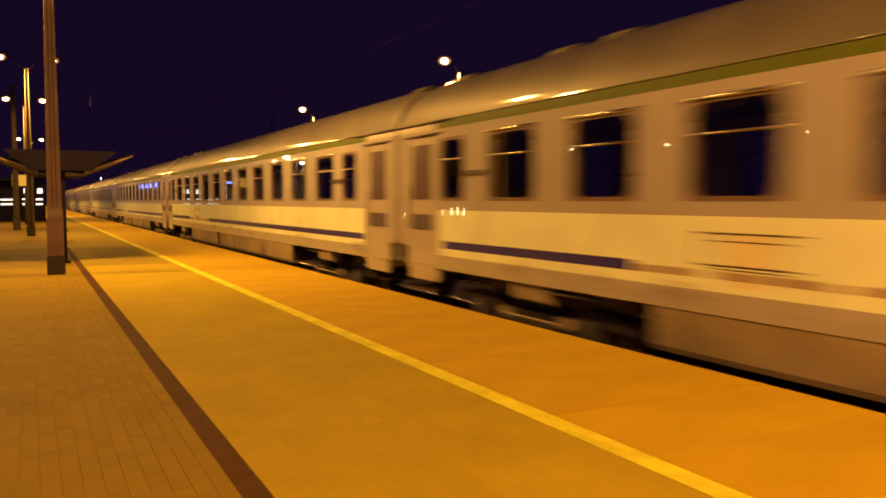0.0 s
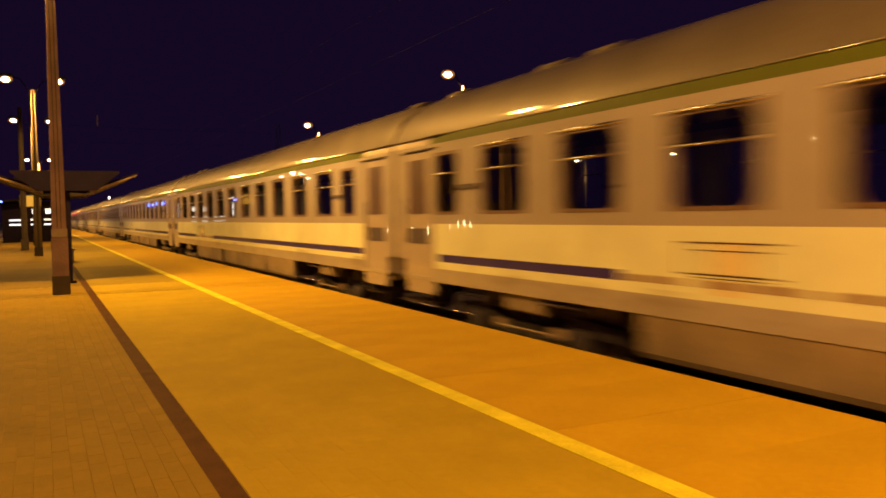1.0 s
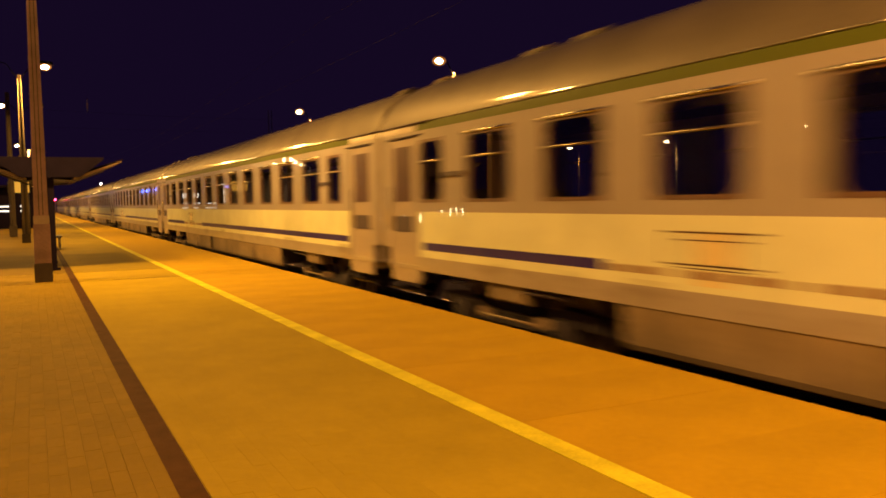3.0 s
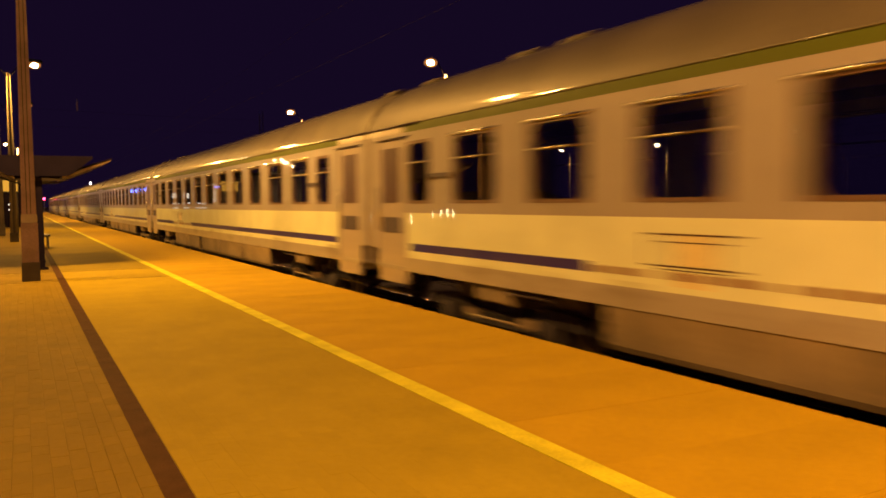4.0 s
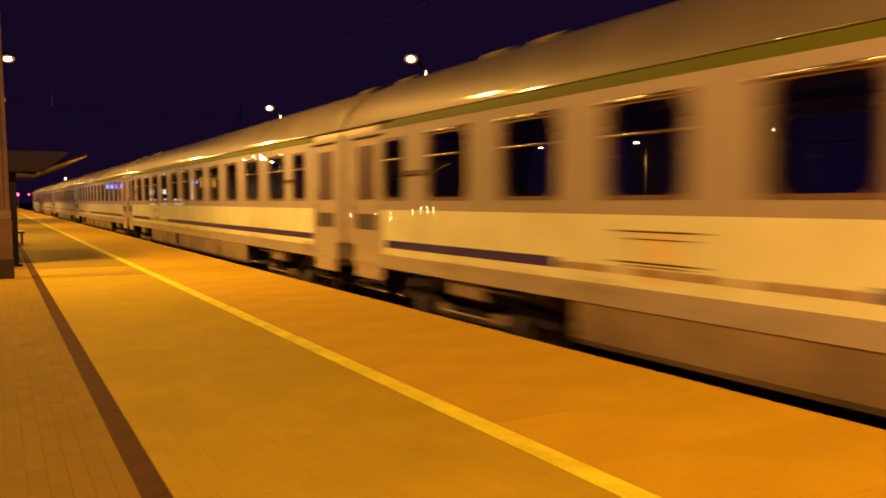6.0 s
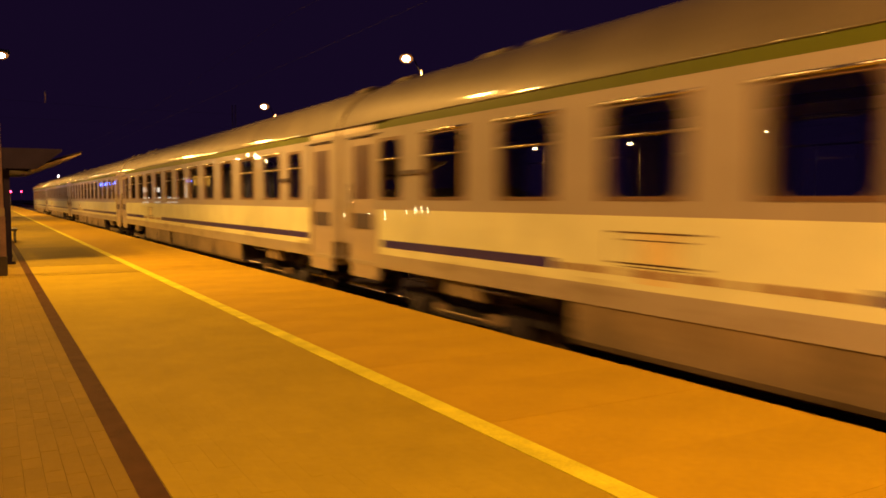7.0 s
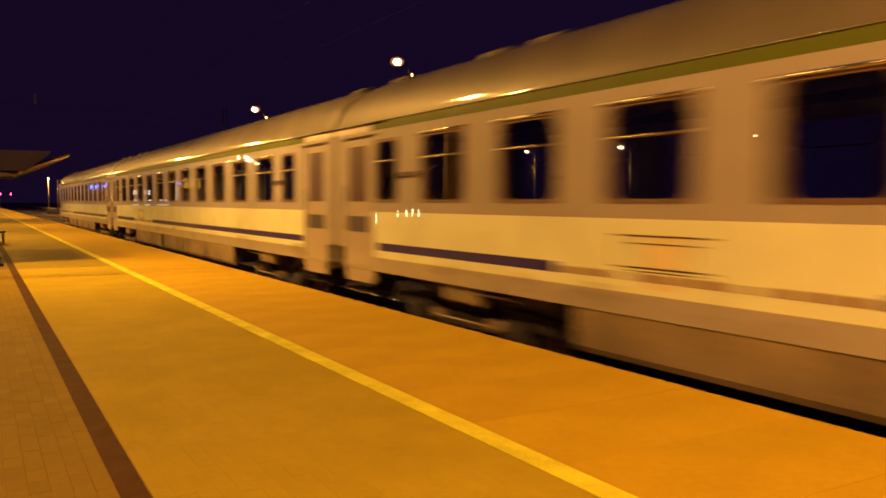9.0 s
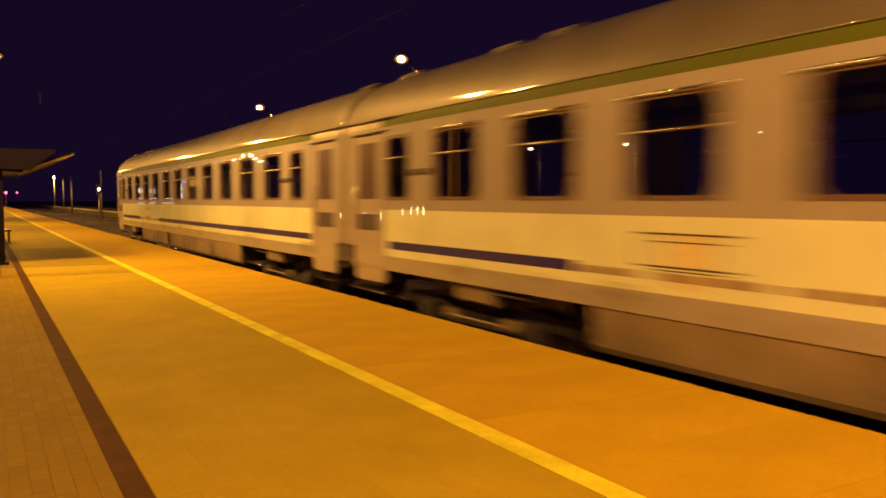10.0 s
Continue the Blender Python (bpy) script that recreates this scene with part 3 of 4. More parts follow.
    bm = bmesh.new()
    for i in range(17):
        a = 16.68 + 0.21 * i
        if i not in (5, 12):
            box(bm, -HALF - 0.003, -HALF, a, a + (0.17, 0.19, 0.15)[i % 3], 1.30, (1.37, 1.38)[i % 2])
    tagged(part("lettering", bm, M_FAINT, coach, "faded small lettering as plain bars"), kind="stuff")
    bm = bmesh.new()
    box(bm, -HALF - 0.002, -HALF, 18.52, 18.98, 1.44, 1.74)
    box(bm, -HALF - 0.002, -HALF, 18.6, 18.95, 1.24, 1.38)
    part("orange_mark", bm, M_ORANGE, coach, "orange marking patch")
    bm = bmesh.new()
    tube(bm, (0, 0.36, 0), (0, 0.05, 0), 0.085, n=12)
    tube(bm, (0, 0.05, 0), (0, 0.0, 0), 0.22, n=16)
    buffer_me = mesh("buffer", bm, M_BOGIE)
    for x in (-0.875, 0.875):
        part("buffer", buffer_me, None, coach, "dark round steel buffer", at=pose(x, 0, 1.06))
        part("buffer", buffer_me, None, coach, "dark round steel buffer", at=pose(x, LENGTH, 1.06, 0, 0, 180))
    return coach


M_GREEN = mat("green_stripe_paint", GREEN, 0.6, 0, 0.1, 3, spec=0.12)
_b = M_GREEN.node_tree.nodes["Principled BSDF"]
_b.inputs["Coat Weight"].default_value = 0.3
_b.inputs["Coat Roughness"].default_value = 0.03
first = build_coach()
COACHES = [first] + [copy_thing(first, pose(TRACK, 0, RAIL)) for _ in range(11)]

# ---------------------------------------------------------------- lamp posts of the platform
def post_mesh(height):
    """Two tapered concrete ribs with a recessed web between them."""
    bm = bmesh.new()
    for s in (-1, 1):
        tube(bm, (s * 0.092, 0, 0.35), (s * 0.046, 0, height), 0.058, 0.032, n=12)
    tube(bm, (-0.05, 0, height - 0.03), (0.05, 0, height - 0.03), 0.034, n=10)
    prism(bm, [(-0.09, 0.35), (0.09, 0.35), (0.045, height - 0.05), (-0.045, height - 0.05)], "y", -0.012, 0.012, 1)
    return mesh("shaft", bm, M_NEW_POST, M_CONC_DARK)


def lamp_head(bm, x, z):
    """The hood of a flat luminaire; its bowl hangs below."""
    prism(bm, [(x - 0.32, z + 0.02), (x + 0.32, z + 0.02), (x + 0.28, z + 0.13), (x - 0.18, z + 0.16)], "y", -0.13, 0.13)
    return bm


def double_lamp(x, y, height, watts, old=False, colour=SODIUM):
    post = thing("street_lamp", pose(x, y, 0), "tall concrete lamp post with two sodium lights on arms", "street lamp", "lamp posts along the platform")
    if old:
        bm = bmesh.new()
        tube(bm, (0, 0, 1.32), (0, 0, height), 0.185, 0.105, n=4, smooth=False)
        for v in bm.verts:
            v.co = Matrix.Rotation(radians(45), 3, "Z") @ v.co
        part("shaft", bm, M_POLE, post, "old dark concrete shaft")
        # Dark strips on the flat face paint the shade of two grooves.
        bm = bmesh.new()
        for gx in (-0.035, 0.035):
            vs = [bm.verts.new(p) for p in ((gx - 0.008, -0.132, 1.34), (gx + 0.008, -0.132, 1.34), (gx + 0.008, -0.0775, height - 0.1), (gx - 0.008, -0.0775, height - 0.1))]
            ws = [bm.verts.new(v.co + Vector((0, 0.03, 0))) for v in vs]
            bm.faces.new(vs)
            for i in range(4):
                bm.faces.new((vs[i], vs[(i + 1) % 4], ws[(i + 1) % 4], ws[i]))
        part("groove_shade", bm, M_CONC_DARK, post)
        bm = bmesh.new()
        box(bm, -0.152, 0.152, -0.152, 0.152, 0.34, 1.16, 0, 0.012)
        part("sleeve", bm, M_POLE, post)
        bm = bmesh.new()
        box(bm, -0.145, 0.145, -0.145, 0.145, 1.162, 1.33, 0, 0.01)
        part("collar", bm, M_WALL, post, "paler concrete collar")
    else:
        part("shaft", post_mesh(height), None, post)
    bm = bmesh.new()
    box(bm, -0.165, 0.165, -0.165, 0.165, 0.0, 0.38, 0, 0.012)
    part("plinth", bm, M_CONC_DARK, post, "black tarred foot")
    for s in (-1, 1):
        bm = bmesh.new()
        tube(bm, (0, 0, height - 0.25), (s * 0.45, 0, height + 0.42), 0.02, n=8)
        tube(bm, (s * 0.45, 0, height + 0.42), (s * 0.80, 0, height + 0.52), 0.02, n=8)
        part("arm", bm, M_BLACK, post)
        bm = lamp_head(bmesh.new(), s * 0.98, height + 0.46)
        head = part("lamp_head", bm, M_BLACK, post)
        bm = bmesh.new()
        bmesh.ops.create_uvsphere(bm, u_segments=12, v_segments=8, radius=0.19, matrix=pose(s * 0.98, 0, height + 0.39) @ Matrix.Diagonal((1.4, 1, 0.9, 1)))
        part("bowl", bm, M_HALO, head, "lamp bowl glowing orange as the halo round the bulb")
        bm = bmesh.new()
        bmesh.ops.create_uvsphere(bm, u_segments=12, v_segments=8, radius=0.125, matrix=pose(s * 0.98, -0.10, height + 0.36) @ Matrix.Diagonal((1.35, 1, 0.85, 1)))
        part("bulb", bm, M_BULB, head, "bright sodium bulb")
        if watts:
            lamp_light("lamp_light", (x + s * 0.98, y, height + 0.05), watts, colour)
    return post


POSTS = [(0.72, -2.8, 7.0, LAMP_W * 1.02), (0.35, -22.0, 7.0, LAMP_W), (0.43, 17.9, 7.0, LAMP_W * 0.95, True, SODIUM_NEW), (0.0, 37.9, 7.0, LAMP_W * 0.64, False, SODIUM_NEW), (-0.15, 55.0, 7.2, LAMP_W * 0.75, False, SODIUM_NEW), (0.15, 87.0, 7.0, 0), (0.2, 107.0, 7.0, 0), (0.25, 135.0, 7.0, 0), (0.3, 168.0, 7.0, 0), (0.3, 205.0, 7.0, 0)]
for row in POSTS:
    double_lamp(*row)
# One strong light per far post, added to brighten the distant train.
for y in (87.0, 107.0, 135.0, 168.0, 205.0):
    lamp_light("lamp_light", (0.2, y - 0.5, 7.2), LAMP_W * 1.7, SODIUM_NEW)


def single_lamp(x, y, z, watts):
    post = thing("street_lamp", pose(x, y, 0), "lamp post with one sodium light across the tracks", "street lamp", "lamp posts of the far platform")
    bm = bmesh.new()
    tube(bm, (0, 0, 0), (0, 0, z - 0.55), 0.13, 0.075, n=14)
    part("shaft", bm, M_PORC, post, "pale painted shaft")
    bm = bmesh.new()
    tube(bm, (0, 0, z - 0.75), (-0.45, 0, z), 0.03, n=8)
    part("arm", bm, M_BLACK, post)
    bm = lamp_head(bmesh.new(), -0.85, z)
    head = part("lamp_head", bm, M_BLACK, post)
    bm = bmesh.new()
    bmesh.ops.create_uvsphere(bm, u_segments=12, v_segments=8, radius=0.26, matrix=pose(-0.85, 0, z - 0.04) @ Matrix.Diagonal((1.4, 1.1, 0.9, 1)))
    part("bowl", bm, M_HALO, head, "lamp bowl glowing orange as the halo round the bulb")
    bm = bmesh.new()
    bmesh.ops.create_uvsphere(bm, u_segments=12, v_segments=8, radius=0.17, matrix=pose(-0.93, -0.15, z - 0.07) @ Matrix.Diagonal((1.3, 1, 0.9, 1)))
    part("bulb", bm, M_BULB, head, "bright sodium bulb")
    if watts:
        lamp_light("lamp_light", (x - 0.85, y, z - 0.42), watts)
    return post


single_lamp(19.6, 36.2, 8.55, LAMP_W)
single_lamp(19.6, 59.8, 8.5, LAMP_W)

# ---------------------------------------------------------------- shelter canopy with its column, bench and boards
can = thing("platform_canopy", pose(0.68, 21.0, 0), "dark butterfly-roofed platform shelter on two steel columns", "canopy")
for y in (0.0, 2.6):
    bm = bmesh.new()
    box(bm, -0.07, 0.07, y - 0.07, y + 0.07, 0.0, 2.165, 0, 0.01)
    box(bm, -0.14, 0.14, y - 0.14, y + 0.14, 0.0, 0.05)
    part("column", bm, M_CANOPY, can, "dark steel column")
for y in (-0.22, 3.02):
    bm = bmesh.new()
    prism(bm, [(-1.19, 2.66), (1.17, 2.66), (1.16, 2.60), (0.82, 2.33), (0.64, 2.19), (-0.64, 2.19), (-0.82, 2.33), (-1.16, 2.60)], "y", y, y + 0.10)
    part("fascia", bm, M_CANOPY, can, "dark sheet metal fascia")
for s in (-1, 1):
    bm = bmesh.new()
    prism(bm, [(s * 0.50, 2.13), (s * 1.58, 2.56), (s * 1.58, 2.60), (s * 0.50, 2.19)], "y", -0.1, 3.0)
    part("soffit", bm, M_CANOPY_UNDER, can, "pale soffit boards of the roof wing")
    bm = bmesh.new()
    prism(bm, [(s * 0.05, 2.17), (s * 0.495, 2.18), (s * 0.495, 2.23), (s * 0.05, 2.22)], "y", -0.1, 3.0)
    part("gutter", bm, M_CANOPY, can, "dark valley gutter of the roof")
    bm = bmesh.new()
    prism(bm, [(s * 0.05, 2.235), (s * 0.50, 2.245), (s * 1.61, 2.615), (s * 1.61, 2.635), (s * 0.50, 2.275), (s * 0.05, 2.265)], "y", -0.12, 3.02)
    part("roof_sheet", bm, M_CANOPY, can)
    for y in (0.0, 2.6):
        bm = bmesh.new()
        prism(bm, [(s * 0.07, 2.06), (s * 0.50, 2.08), (s * 1.35, 2.43), (s * 1.35, 2.46), (s * 0.50, 2.122), (s * 0.07, 2.16)], "y", y - 0.04, y + 0.04)
        part("rafter", bm, M_STEEL, can)


def bench(x, y):
    b = thing("bench", pose(x, y, 0), "dark wooden slatted bench on steel legs", "bench")
    for i in range(4):
        bm = bmesh.new()
        box(bm, -0.22 + 0.115 * i, -0.12 + 0.115 * i, -0.8, 0.8, 0.44, 0.475, 0, 0.006)
        part("slat", bm, M_WOOD, b)
    for s in (-0.65, 0.65):
        bm = bmesh.new()
        box(bm, -0.2, 0.2, s - 0.03, s + 0.03, 0.40, 0.44)
        box(bm, -0.17, -0.12, s - 0.03, s + 0.03, 0.0, 0.40)
        box(bm, 0.12, 0.17, s - 0.03, s + 0.03, 0.0, 0.40)
        part("leg", bm, M_STEEL, b)


bench(0.95, 31.9)


def column(x, y, h, label):
    p = thing("concrete_column", pose(x, y, 0), label, "column", "columns along the platform")
    bm = bmesh.new()
    tube(bm, (0, 0, 0.55), (0, 0, h), 0.155, 0.10, n=8, smooth=False)
    part("shaft", bm, M_CONC_DARK, p)
    bm = bmesh.new()
    box(bm, -0.18, 0.18, -0.18, 0.18, 0.0, 0.56, 0, 0.015)
    part("plinth", bm, M_CONC_DARK, p, "black tarred foot")


column(-0.64, 46.3, 7.3, "tall dark weathered concrete column with a black foot")
board = thing("platform_board", pose(-0.35, 50.0, 0), "yellow lit platform board on two posts", "sign")
bm = bmesh.new()
box(bm, -0.55, 0.55, -0.06, 0.06, 2.25, 2.95, 0, 0.02)
part("case", bm, M_STEEL, board)
bm = bmesh.new()
box(bm, -0.5, 0.5, -0.075, -0.062, 2.30, 2.90)
part("panel", bm, M_LIT_AMBER, board, "glowing amber panel")
for s in (-0.45, 0.45):
    bm = bmesh.new()
    tube(bm, (s, 0, 0), (s, 0, 2.25), 0.04, n=10)
    part("post", bm, M_STEEL, board)

# ---------------------------------------------------------------- overhead line
def wire(name, pts, r, label):
    cu = bpy.data.curves.new(name, "CURVE")
    cu.dimensions, cu.bevel_depth, cu.bevel_resolution = "3D", r, 1
    sp = cu.splines.new("POLY")
    sp.points.add(len(pts) - 1)
    for p, q in zip(sp.points, pts):
        p.co = (*q, 1)
    cu.materials.append(M_WIRE)
    return tagged(new(name, cu), label, "wire", kind="structure")


wire("contact_wire", [(TRACK, y, 4.95) for y in range(-40, 421, 20)], 0.0022, "copper contact wire over the track")
wire("catenary_wire", [(TRACK, y, 6.15 - 0.55 * math.sin(math.pi * ((y + 40) % 60) / 60)) for y in range(-40, 421, 5)], 0.0022, "sagging catenary wire over the track")
wire("cross_wire", [(-4.5, 73, 9.5), (2.4, 73, 9.35), (10, 73, 9.15), (20, 73, 9.15)], 0.006, "cross-span wire between the masts")
wire("cross_wire", [(-4.5, 73, 8.0), (20, 73, 7.9)], 0.005, "lower cross-span wire between the masts")


def mast(x, y, h):
    m = thing("catenary_mast", pose(x, y, 0), "steel catenary mast beside the tracks", "mast", "catenary masts")
    bm = bmesh.new()
    for a in (-0.16, 0.13):
        for c in (-0.16, 0.13):
            box(bm, a, a + 0.03, c, c + 0.03, -0.85, h)
    for i in range(int(h / 0.6)):
        z = 0.2 + 0.6 * i
        tube(bm, (-0.145, -0.145, z), (0.145, -0.145, z + 0.5), 0.012, n=6)
        tube(bm, (-0.145, 0.145, z), (-0.145, -0.145, z + 0.5), 0.012, n=6)
    part("lattice", bm, M_STEEL, m)


mast(-4.6, 73.0, 10.0)
mast(20.0, 73.0, 10.0)
ins = thing("insulator", pose(4.66, 73.0, 9.30), "pale ribbed insulator hanging on the cross-span wire", "insulator")
bm = bmesh.new()
tube(bm, (0, 0, 0), (0, 0, 1.0), 0.035, n=10)
for i in range(8):
    tube(bm, (0, 0, 0.1 + 0.1 * i), (0, 0, 0.13 + 0.1 * i), 0.08, 0.06, n=10)
part("body", bm, M_PORC, ins)

# ---------------------------------------------------------------- distance: signals, far lamps, lit buildings
def signal(x, y, z, glow, label, r=0.16):
    s = thing("railway_signal", pose(x, y, 0), label, "signal")
    bm = bmesh.new()
    tube(bm, (0, 0, -0.85), (0, 0, z - 0.4), 0.07, n=10)
    part("post", bm, M_GALV, s)
    bm = bmesh.new()
    box(bm, -0.25, 0.25, -0.1, 0.12, z - 0.45, z + 0.45, 0, 0.03)
    head = part("head", bm, M_STEEL, s)
    bm = bmesh.new()
    tube(bm, (0, -0.16, z), (0, -0.105, z), r, n=14)
    part("lens", bm, glow, head)


signal(4.6, 190.0, 3.0, M_RED, "railway signal showing red at the platform end", 0.24)
signal(9.6, 280.0, 3.72, M_RED, "railway signal showing red between the tracks", 0.22)
signal(10.85, 90.0, 2.58, M_WHITE_LAMP, "low signal with a bright white light", 0.10)


def far_lamp(x, y, z, glow):
    p = thing("yard_lamp", pose(x, y, 0), "distant yard lamp on a pale post", "street lamp", "distant yard lamps")
    bm = bmesh.new()
    tube(bm, (0, 0, -0.85), (0, 0, z), 0.09, 0.06, n=10)
    part("shaft", bm, M_GALV, p)
    if glow:
        bm = bmesh.new()
        bmesh.ops.create_uvsphere(bm, u_segments=10, v_segments=6, radius=0.12, matrix=pose(0, 0, z + 0.1))
        part("bowl", bm, M_WHITE_LAMP, p, "glowing lamp")
        lamp_light("lamp_light", (x, y, z - 0.3), LAMP_W * 0.4)


far_lamp(11.2, 91.0, 4.6, False)
far_lamp(10.9, 150.0, 5.2, True)
far_lamp(12.3, 150.0, 5.0, False)
far_lamp(13.5, 150.0, 5.6, False)
far_lamp(12.7, 140.0, 4.6, False)


def lit_window(b, x, y, z0, z1, half, glow, rows=1):
    w = part("window", slab_mesh("window", 0.0, 0.03, -half, half, z0, z1, glow), None, b, "lit window", at=pose(x, y, 0))
    for i in range(rows):
        z = z0 + (z1 - z0) * (i + 1) / (rows + 1)
        bm = bmesh.new()
        box(bm, 0.032, 0.07, -half - 0.05, half + 0.05, z - 0.07, z + 0.07)
        part("glazing_bar", bm, M_STEEL, w)


def station_building():
    b = thing("station_building", pose(-15.0, 0, -0.8), "long low station building with lit windows and blue sign", "building")
    bm = bmesh.new()
    box(bm, -12, 0, 119, 262, 0, 6.6)
    part("wall", bm, M_WALL, b)
    bm = bmesh.new()
    box(bm, -12.6, 0.6, 118, 263, 6.6, 7.0, 0, 0.05)
    part("roof", bm, M_TAR, b)
    for i in range(10):
        lit_window(b, 0.0, 124.4 + 5.7 * i, 2.56, 5.4, 1.94, M_LIT, 2)
    for i in range(7):
        bm = bmesh.new()
        box(bm, 0.2, 0.35, 194 + 5.2 * i, (197.4, 196.6, 197.0, 196.2)[i % 4] + 5.2 * i, 5.55, (6.45, 6.2, 6.4)[i % 3], 0, 0.05)
        part("sign_letter", bm, M_BLUE, b, "glowing blue sign bar")
    h = thing("outbuilding", pose(-18.5, 0, -1.6), "low outbuilding beyond the tracks with small lit windows", "building")
    bm = bmesh.new()
    box(bm, -9, 0, 50, 76, 0.0, 2.9)
    part("wall", bm, M_WALL, h)
    bm = bmesh.new()
    prism(bm, [(-9.5, 2.9), (0.5, 2.9), (-4.5, 4.0)], "y", 49.6, 76.4)
    part("roof", bm, M_TAR, h)
    for y, z, tall, half in ((54.3, 2.2, 0.55, 0.09), (55.3, 2.25, 0.6, 0.12), (56.3, 2.2, 0.55, 0.12), (57.8, 2.1, 0.5, 0.07), (61.9, 1.65, 0.7, 0.10), (65.3, 1.75, 0.35, 0.13), (70.8, 1.6, 0.4, 0.12)):
        lit_window(h, 0.0, y, z - tall / 2, z + tall / 2, half, M_LIT_WARM, 0)


station_building()


def town_lamp(x, y, z, watts=0, size=0.32):
    p = thing("town_lamp", pose(x, y, 0), "street lamp of the town behind the station", "street lamp", "street lamps of the town")
    bm = bmesh.new()
    tube(bm, (0, 0, -0.85), (0, 0, z), 0.12, 0.07, n=10)
    part("shaft", bm, M_GALV, p)
    bm = bmesh.new()
    tube(bm, (0, 0, z - 0.1), (0.9, 0, z + 0.25), 0.04, n=8)
    part("arm", bm, M_GALV, p)
    bm = bmesh.new()
    bmesh.ops.create_uvsphere(bm, u_segments=12, v_segments=8, radius=size, matrix=pose(1.2, 0, z + 0.2) @ Matrix.Diagonal((1.5, 1, 0.6, 1)))
    part("bowl", bm, M_TOWN_LAMP, p, "glowing lamp bowl")
    if watts:
        lamp_light("lamp_light", (x + 1.2, y, z - 0.3), watts)


for place in ((-43.2, 72.6, 6.9, 700, 0.19), (-41.2, 55.3, 6.3, 700, 0.22), (-48.0, 46.0, 7.0, 0, 0.15), (-25.2, 127.9, 7.7, 0, 0.2), (-25.2, 120.0, 7.9, 0, 0.60), (-25.2, 117.2, 7.4, 0, 0.40), (-25.2, 113.4, 6.8, 0, 0.24)):
    town_lamp(*place)


def pavilion():
    """Glazed stair pavilion on the platform, with rows of lit panes."""
    b = thing("stair_pavilion", pose(-1.0, 64.0, 0), "dark platform stair pavilion with rows of lit panes", "pavilion")
    bm = bmesh.new()
    box(bm, -1.3, 1.95, 0.0, 5.0, 0.0, 2.9)
    part("wall", bm, M_CANOPY, b)
    bm = bmesh.new()
    prism(bm, [(-1.9, 2.75), (2.2, 3.15), (2.2, 3.30), (-1.9, 2.92)], "y", -1.0, 5.4)
    part("roof", bm, M_CANOPY, b)
    for a, c, z in ((-0.85, 0.05, 1.18), (-0.85, 0.05, 1.50), (0.5, 0.95, 1.18), (0.5, 0.95, 1.52), (0.6, 0.95, 2.0), (1.35, 1.8, 1.18), (1.35, 1.8, 1.52), (1.45, 1.8, 2.0)):
        bm = bmesh.new()
        box(bm, a, c, -0.03, -0.003, z, z + (0.12 if z < 1.9 else 0.36))
        part("pane", bm, M_LIT, b, "lit white pane")
    bm = bmesh.new()
    box(bm, -1.6, -1.2, -1.04, -1.0, 2.80, 2.92)
    part("sign", bm, M_BLUE, b, "glowing blue sign")


pavilion()
w_low = bmesh.new()
box(w_low, -9.4, -9.0, 62.0, 91.0, -0.85, 1.1)
structure("wall_low", w_low, M_WALL, "low grey wall beyond the third track", "wall")


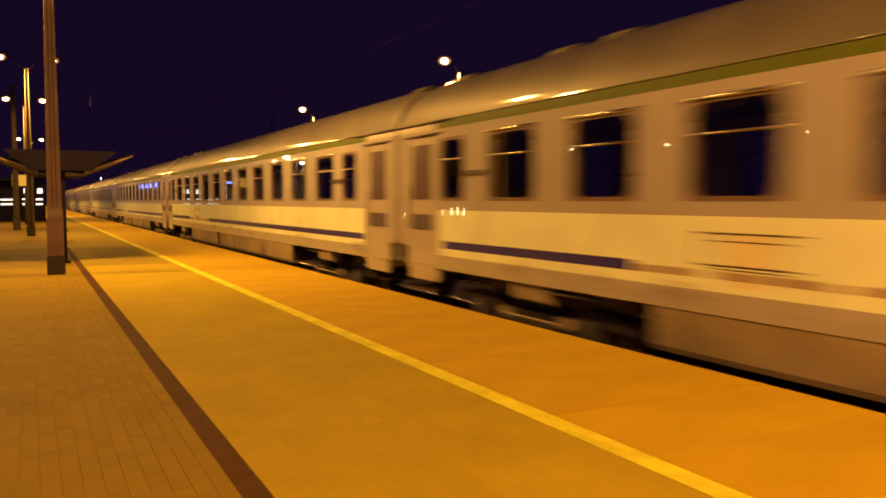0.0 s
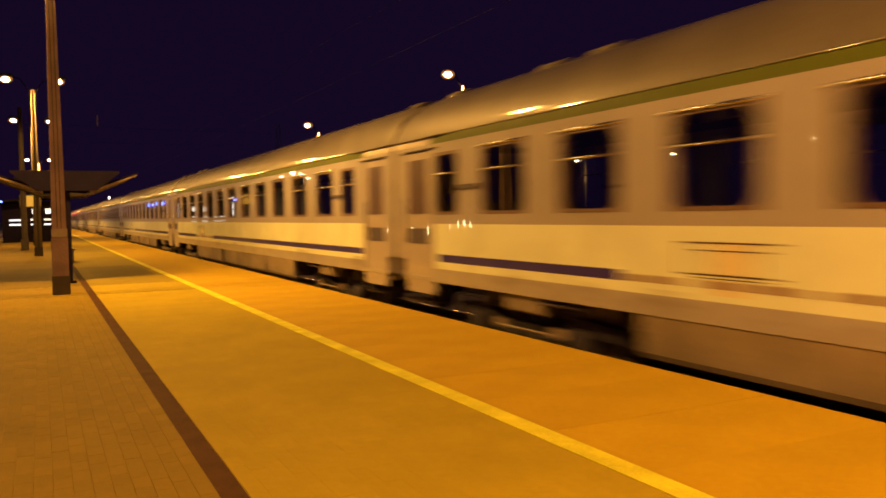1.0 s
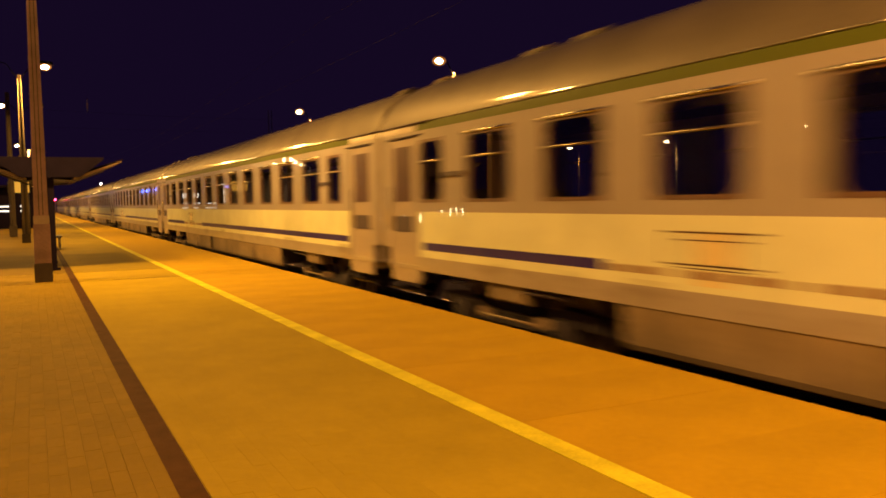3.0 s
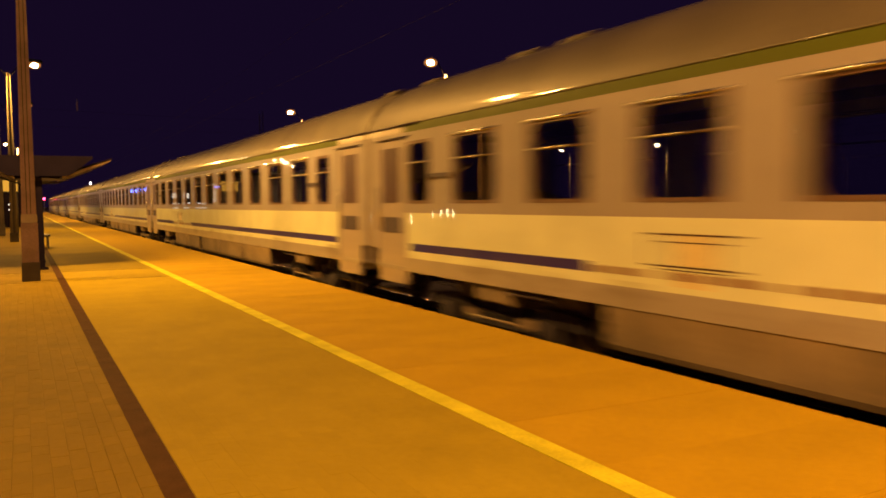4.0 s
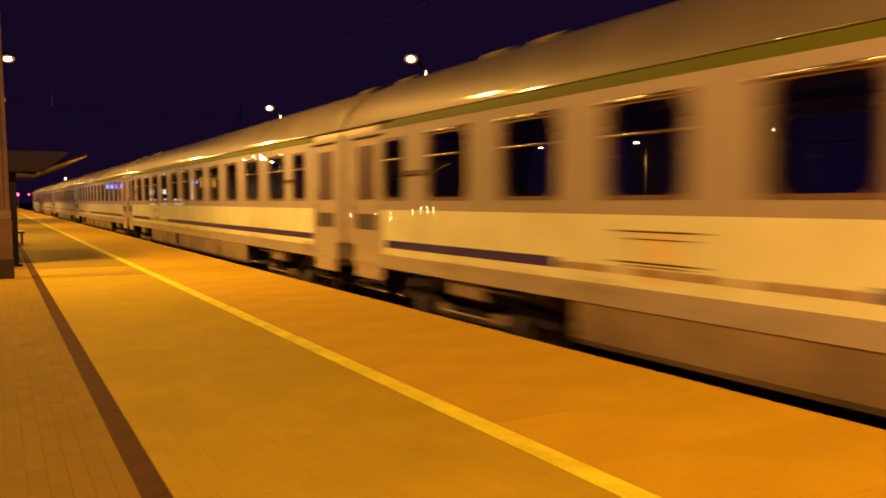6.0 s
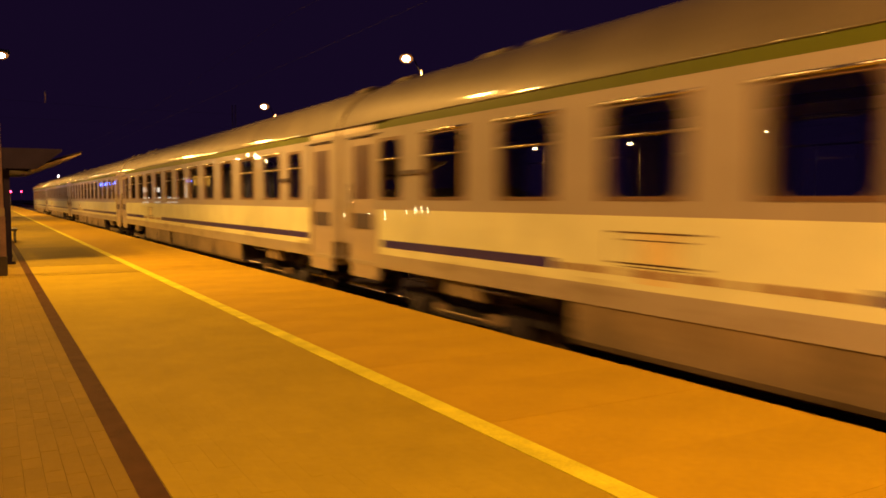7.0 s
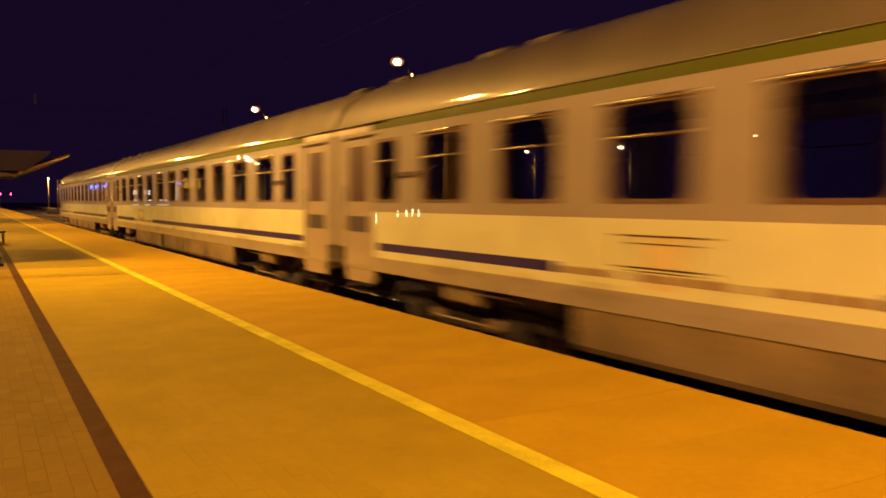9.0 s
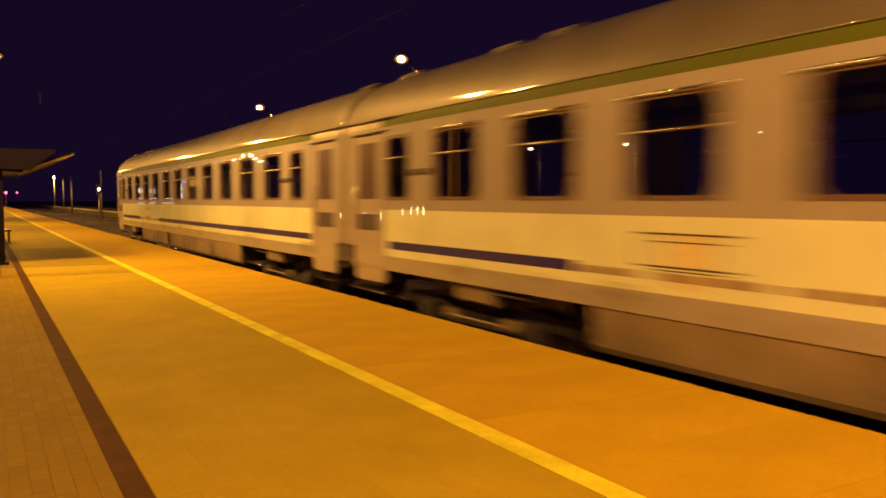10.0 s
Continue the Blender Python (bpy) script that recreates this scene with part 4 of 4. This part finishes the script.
# ---------------------------------------------------------------- paving pieces, nearest as parts
def paving():
    """Rectangular pavers in running bond; the nearest are separate parts."""
    host = bpy.data.objects["pavement"]
    L_, B_, gap = 0.20, 0.10, 0.0012
    c = 0.0010

    def paver_mesh(g, e, material, wide):
        bm = bmesh.new()
        w, l = wide - g, L_ - g
        box(bm, 0, w, 0, l, -0.06, -0.002)
        t = [bm.verts.new((*p, 0.0)) for p in ((e, e), (w - e, e), (w - e, l - e), (e, l - e))]
        q = [bm.verts.new((*p, -0.0019)) for p in ((0, 0), (w, 0), (w, l), (0, l))]
        bm.faces.new(t)
        for i in range(4):
            bm.faces.new((q[i], q[(i + 1) % 4], t[(i + 1) % 4], t[i]))
        return mesh("paver", bm, material)

    pitch = 1.945 / 19
    me, me_fine = paver_mesh(gap, c, M_PAVER, B_), paver_mesh(0.0002, 0.0002, M_PAVER_FINE, pitch)
    rnd = random.Random(4)
    cells, halves = [], []
    for a, e in ((-1.6, 0.91), (1.048, 2.993)):
        n = int((e - a) / B_)
        for i in range(n):
            x = a + (e - a) / n * i
            off = 0.5 * L_ * (i % 2)
            if off:
                halves.append(x)
            for j in range(int((20.0 - 2.4) / L_) - 1):
                cells.append((x, 2.4 + off + L_ * j))
    bm = bmesh.new()
    for x in halves:
        box(bm, x, x + (B_ - gap if x < 1 else pitch - 0.0002), 2.402, 2.498, -0.004, 0.0, 0 if x < 1 else 1)
    tagged(part("half_paver", bm, (M_PAVER, M_PAVER_FINE), host), "cut pavers closing the bond", kind="stuff")
    near = [p for p in cells if 3.2 < p[1] < 4.9 and -0.3 < p[0] < 2.0][:300]
    chosen = set(near)
    for x, y in near:
        part("paver", me if x < 1 else me_fine, None, host, at=pose(x, y, rnd.uniform(-0.0007, 0.0007), rnd.uniform(-0.15, 0.15), rnd.uniform(-0.15, 0.15)))
    for lo, hi, material, label in ((-9, 1.0, M_PAVER, "small brownish concrete pavers in running bond"), (1.0, 9, M_PAVER_FINE, "small pale concrete pavers, tightly jointed")):
        verts, faces = [], []
        for x, y in cells:
            if (x, y) in chosen or not lo < x < hi:
                continue
            k = len(verts)
            z = rnd.uniform(-0.0007, 0.0007) * (1 if x < 1 else 0.1)
            g = gap if x < 1 else 0.0002
            w, l, c = (B_ if x < 1 else pitch) - g, L_ - g, 0.0010 if x < 1 else 0.0002
            d = z - (0.003 if x < 1 else 0.0006)
            verts += [(x, y, d), (x + w, y, d), (x + w, y + l, d), (x, y + l, d),
                      (x + c, y + c, z), (x + w - c, y + c, z), (x + w - c, y + l - c, z), (x + c, y + l - c, z)]
            faces += [(k + 4, k + 5, k + 6, k + 7), (k, k + 1, k + 5, k + 4), (k + 1, k + 2, k + 6, k + 5), (k + 2, k + 3, k + 7, k + 6), (k + 3, k, k + 4, k + 7)]
        m2 = bpy.data.meshes.new("pavers")
        m2.from_pydata(verts, [], faces)
        m2.materials.append(material)
        tagged(part("pavers", m2, None, host), label, kind="stuff")


def edge_slabs():
    """Large concrete slabs between the yellow line and the platform edge."""
    bm = bmesh.new()
    box(bm, -1.04, 1.04, -0.4994, 0.4994, -0.12, 0.0, 0, 0.0012)
    me = mesh("edge_slab", bm, M_SLAB)
    host = bpy.data.objects["platform_wall"]
    rnd = random.Random(8)
    x = (3.17 + EDGE) / 2
    for i in range(150):
        part("edge_slab", me, None, host, at=pose(x, -12 + i, rnd.uniform(-0.0008, 0.0008), rnd.uniform(-0.025, 0.025), rnd.uniform(-0.04, 0.04)))
    bm = bmesh.new()
    for a, c in ((Y0, -12.52), (137.52, Y1)):
        box(bm, 3.17, EDGE, a, c, -0.12, 0.0)
    part("edge_course", bm, M_SLAB, host)


edge_slabs()
paving()

# ---------------------------------------------------------------- motion of the train
GAP = [(0.0, 12.68), (1.0, 12.92), (2.0, 12.85), (3.5, 12.88), (5.0, 13.05), (6.5, 13.19), (7.5, 13.10), (8.5, 13.0), (9.5, 12.70), (10.0, 12.62)]


def motions():
    for k, coach in enumerate(COACHES):
        walk(coach, [(t, pose(TRACK, off + LENGTH * (k - 1) - LENGTH * t, RAIL)) for t, off in GAP])


motions()
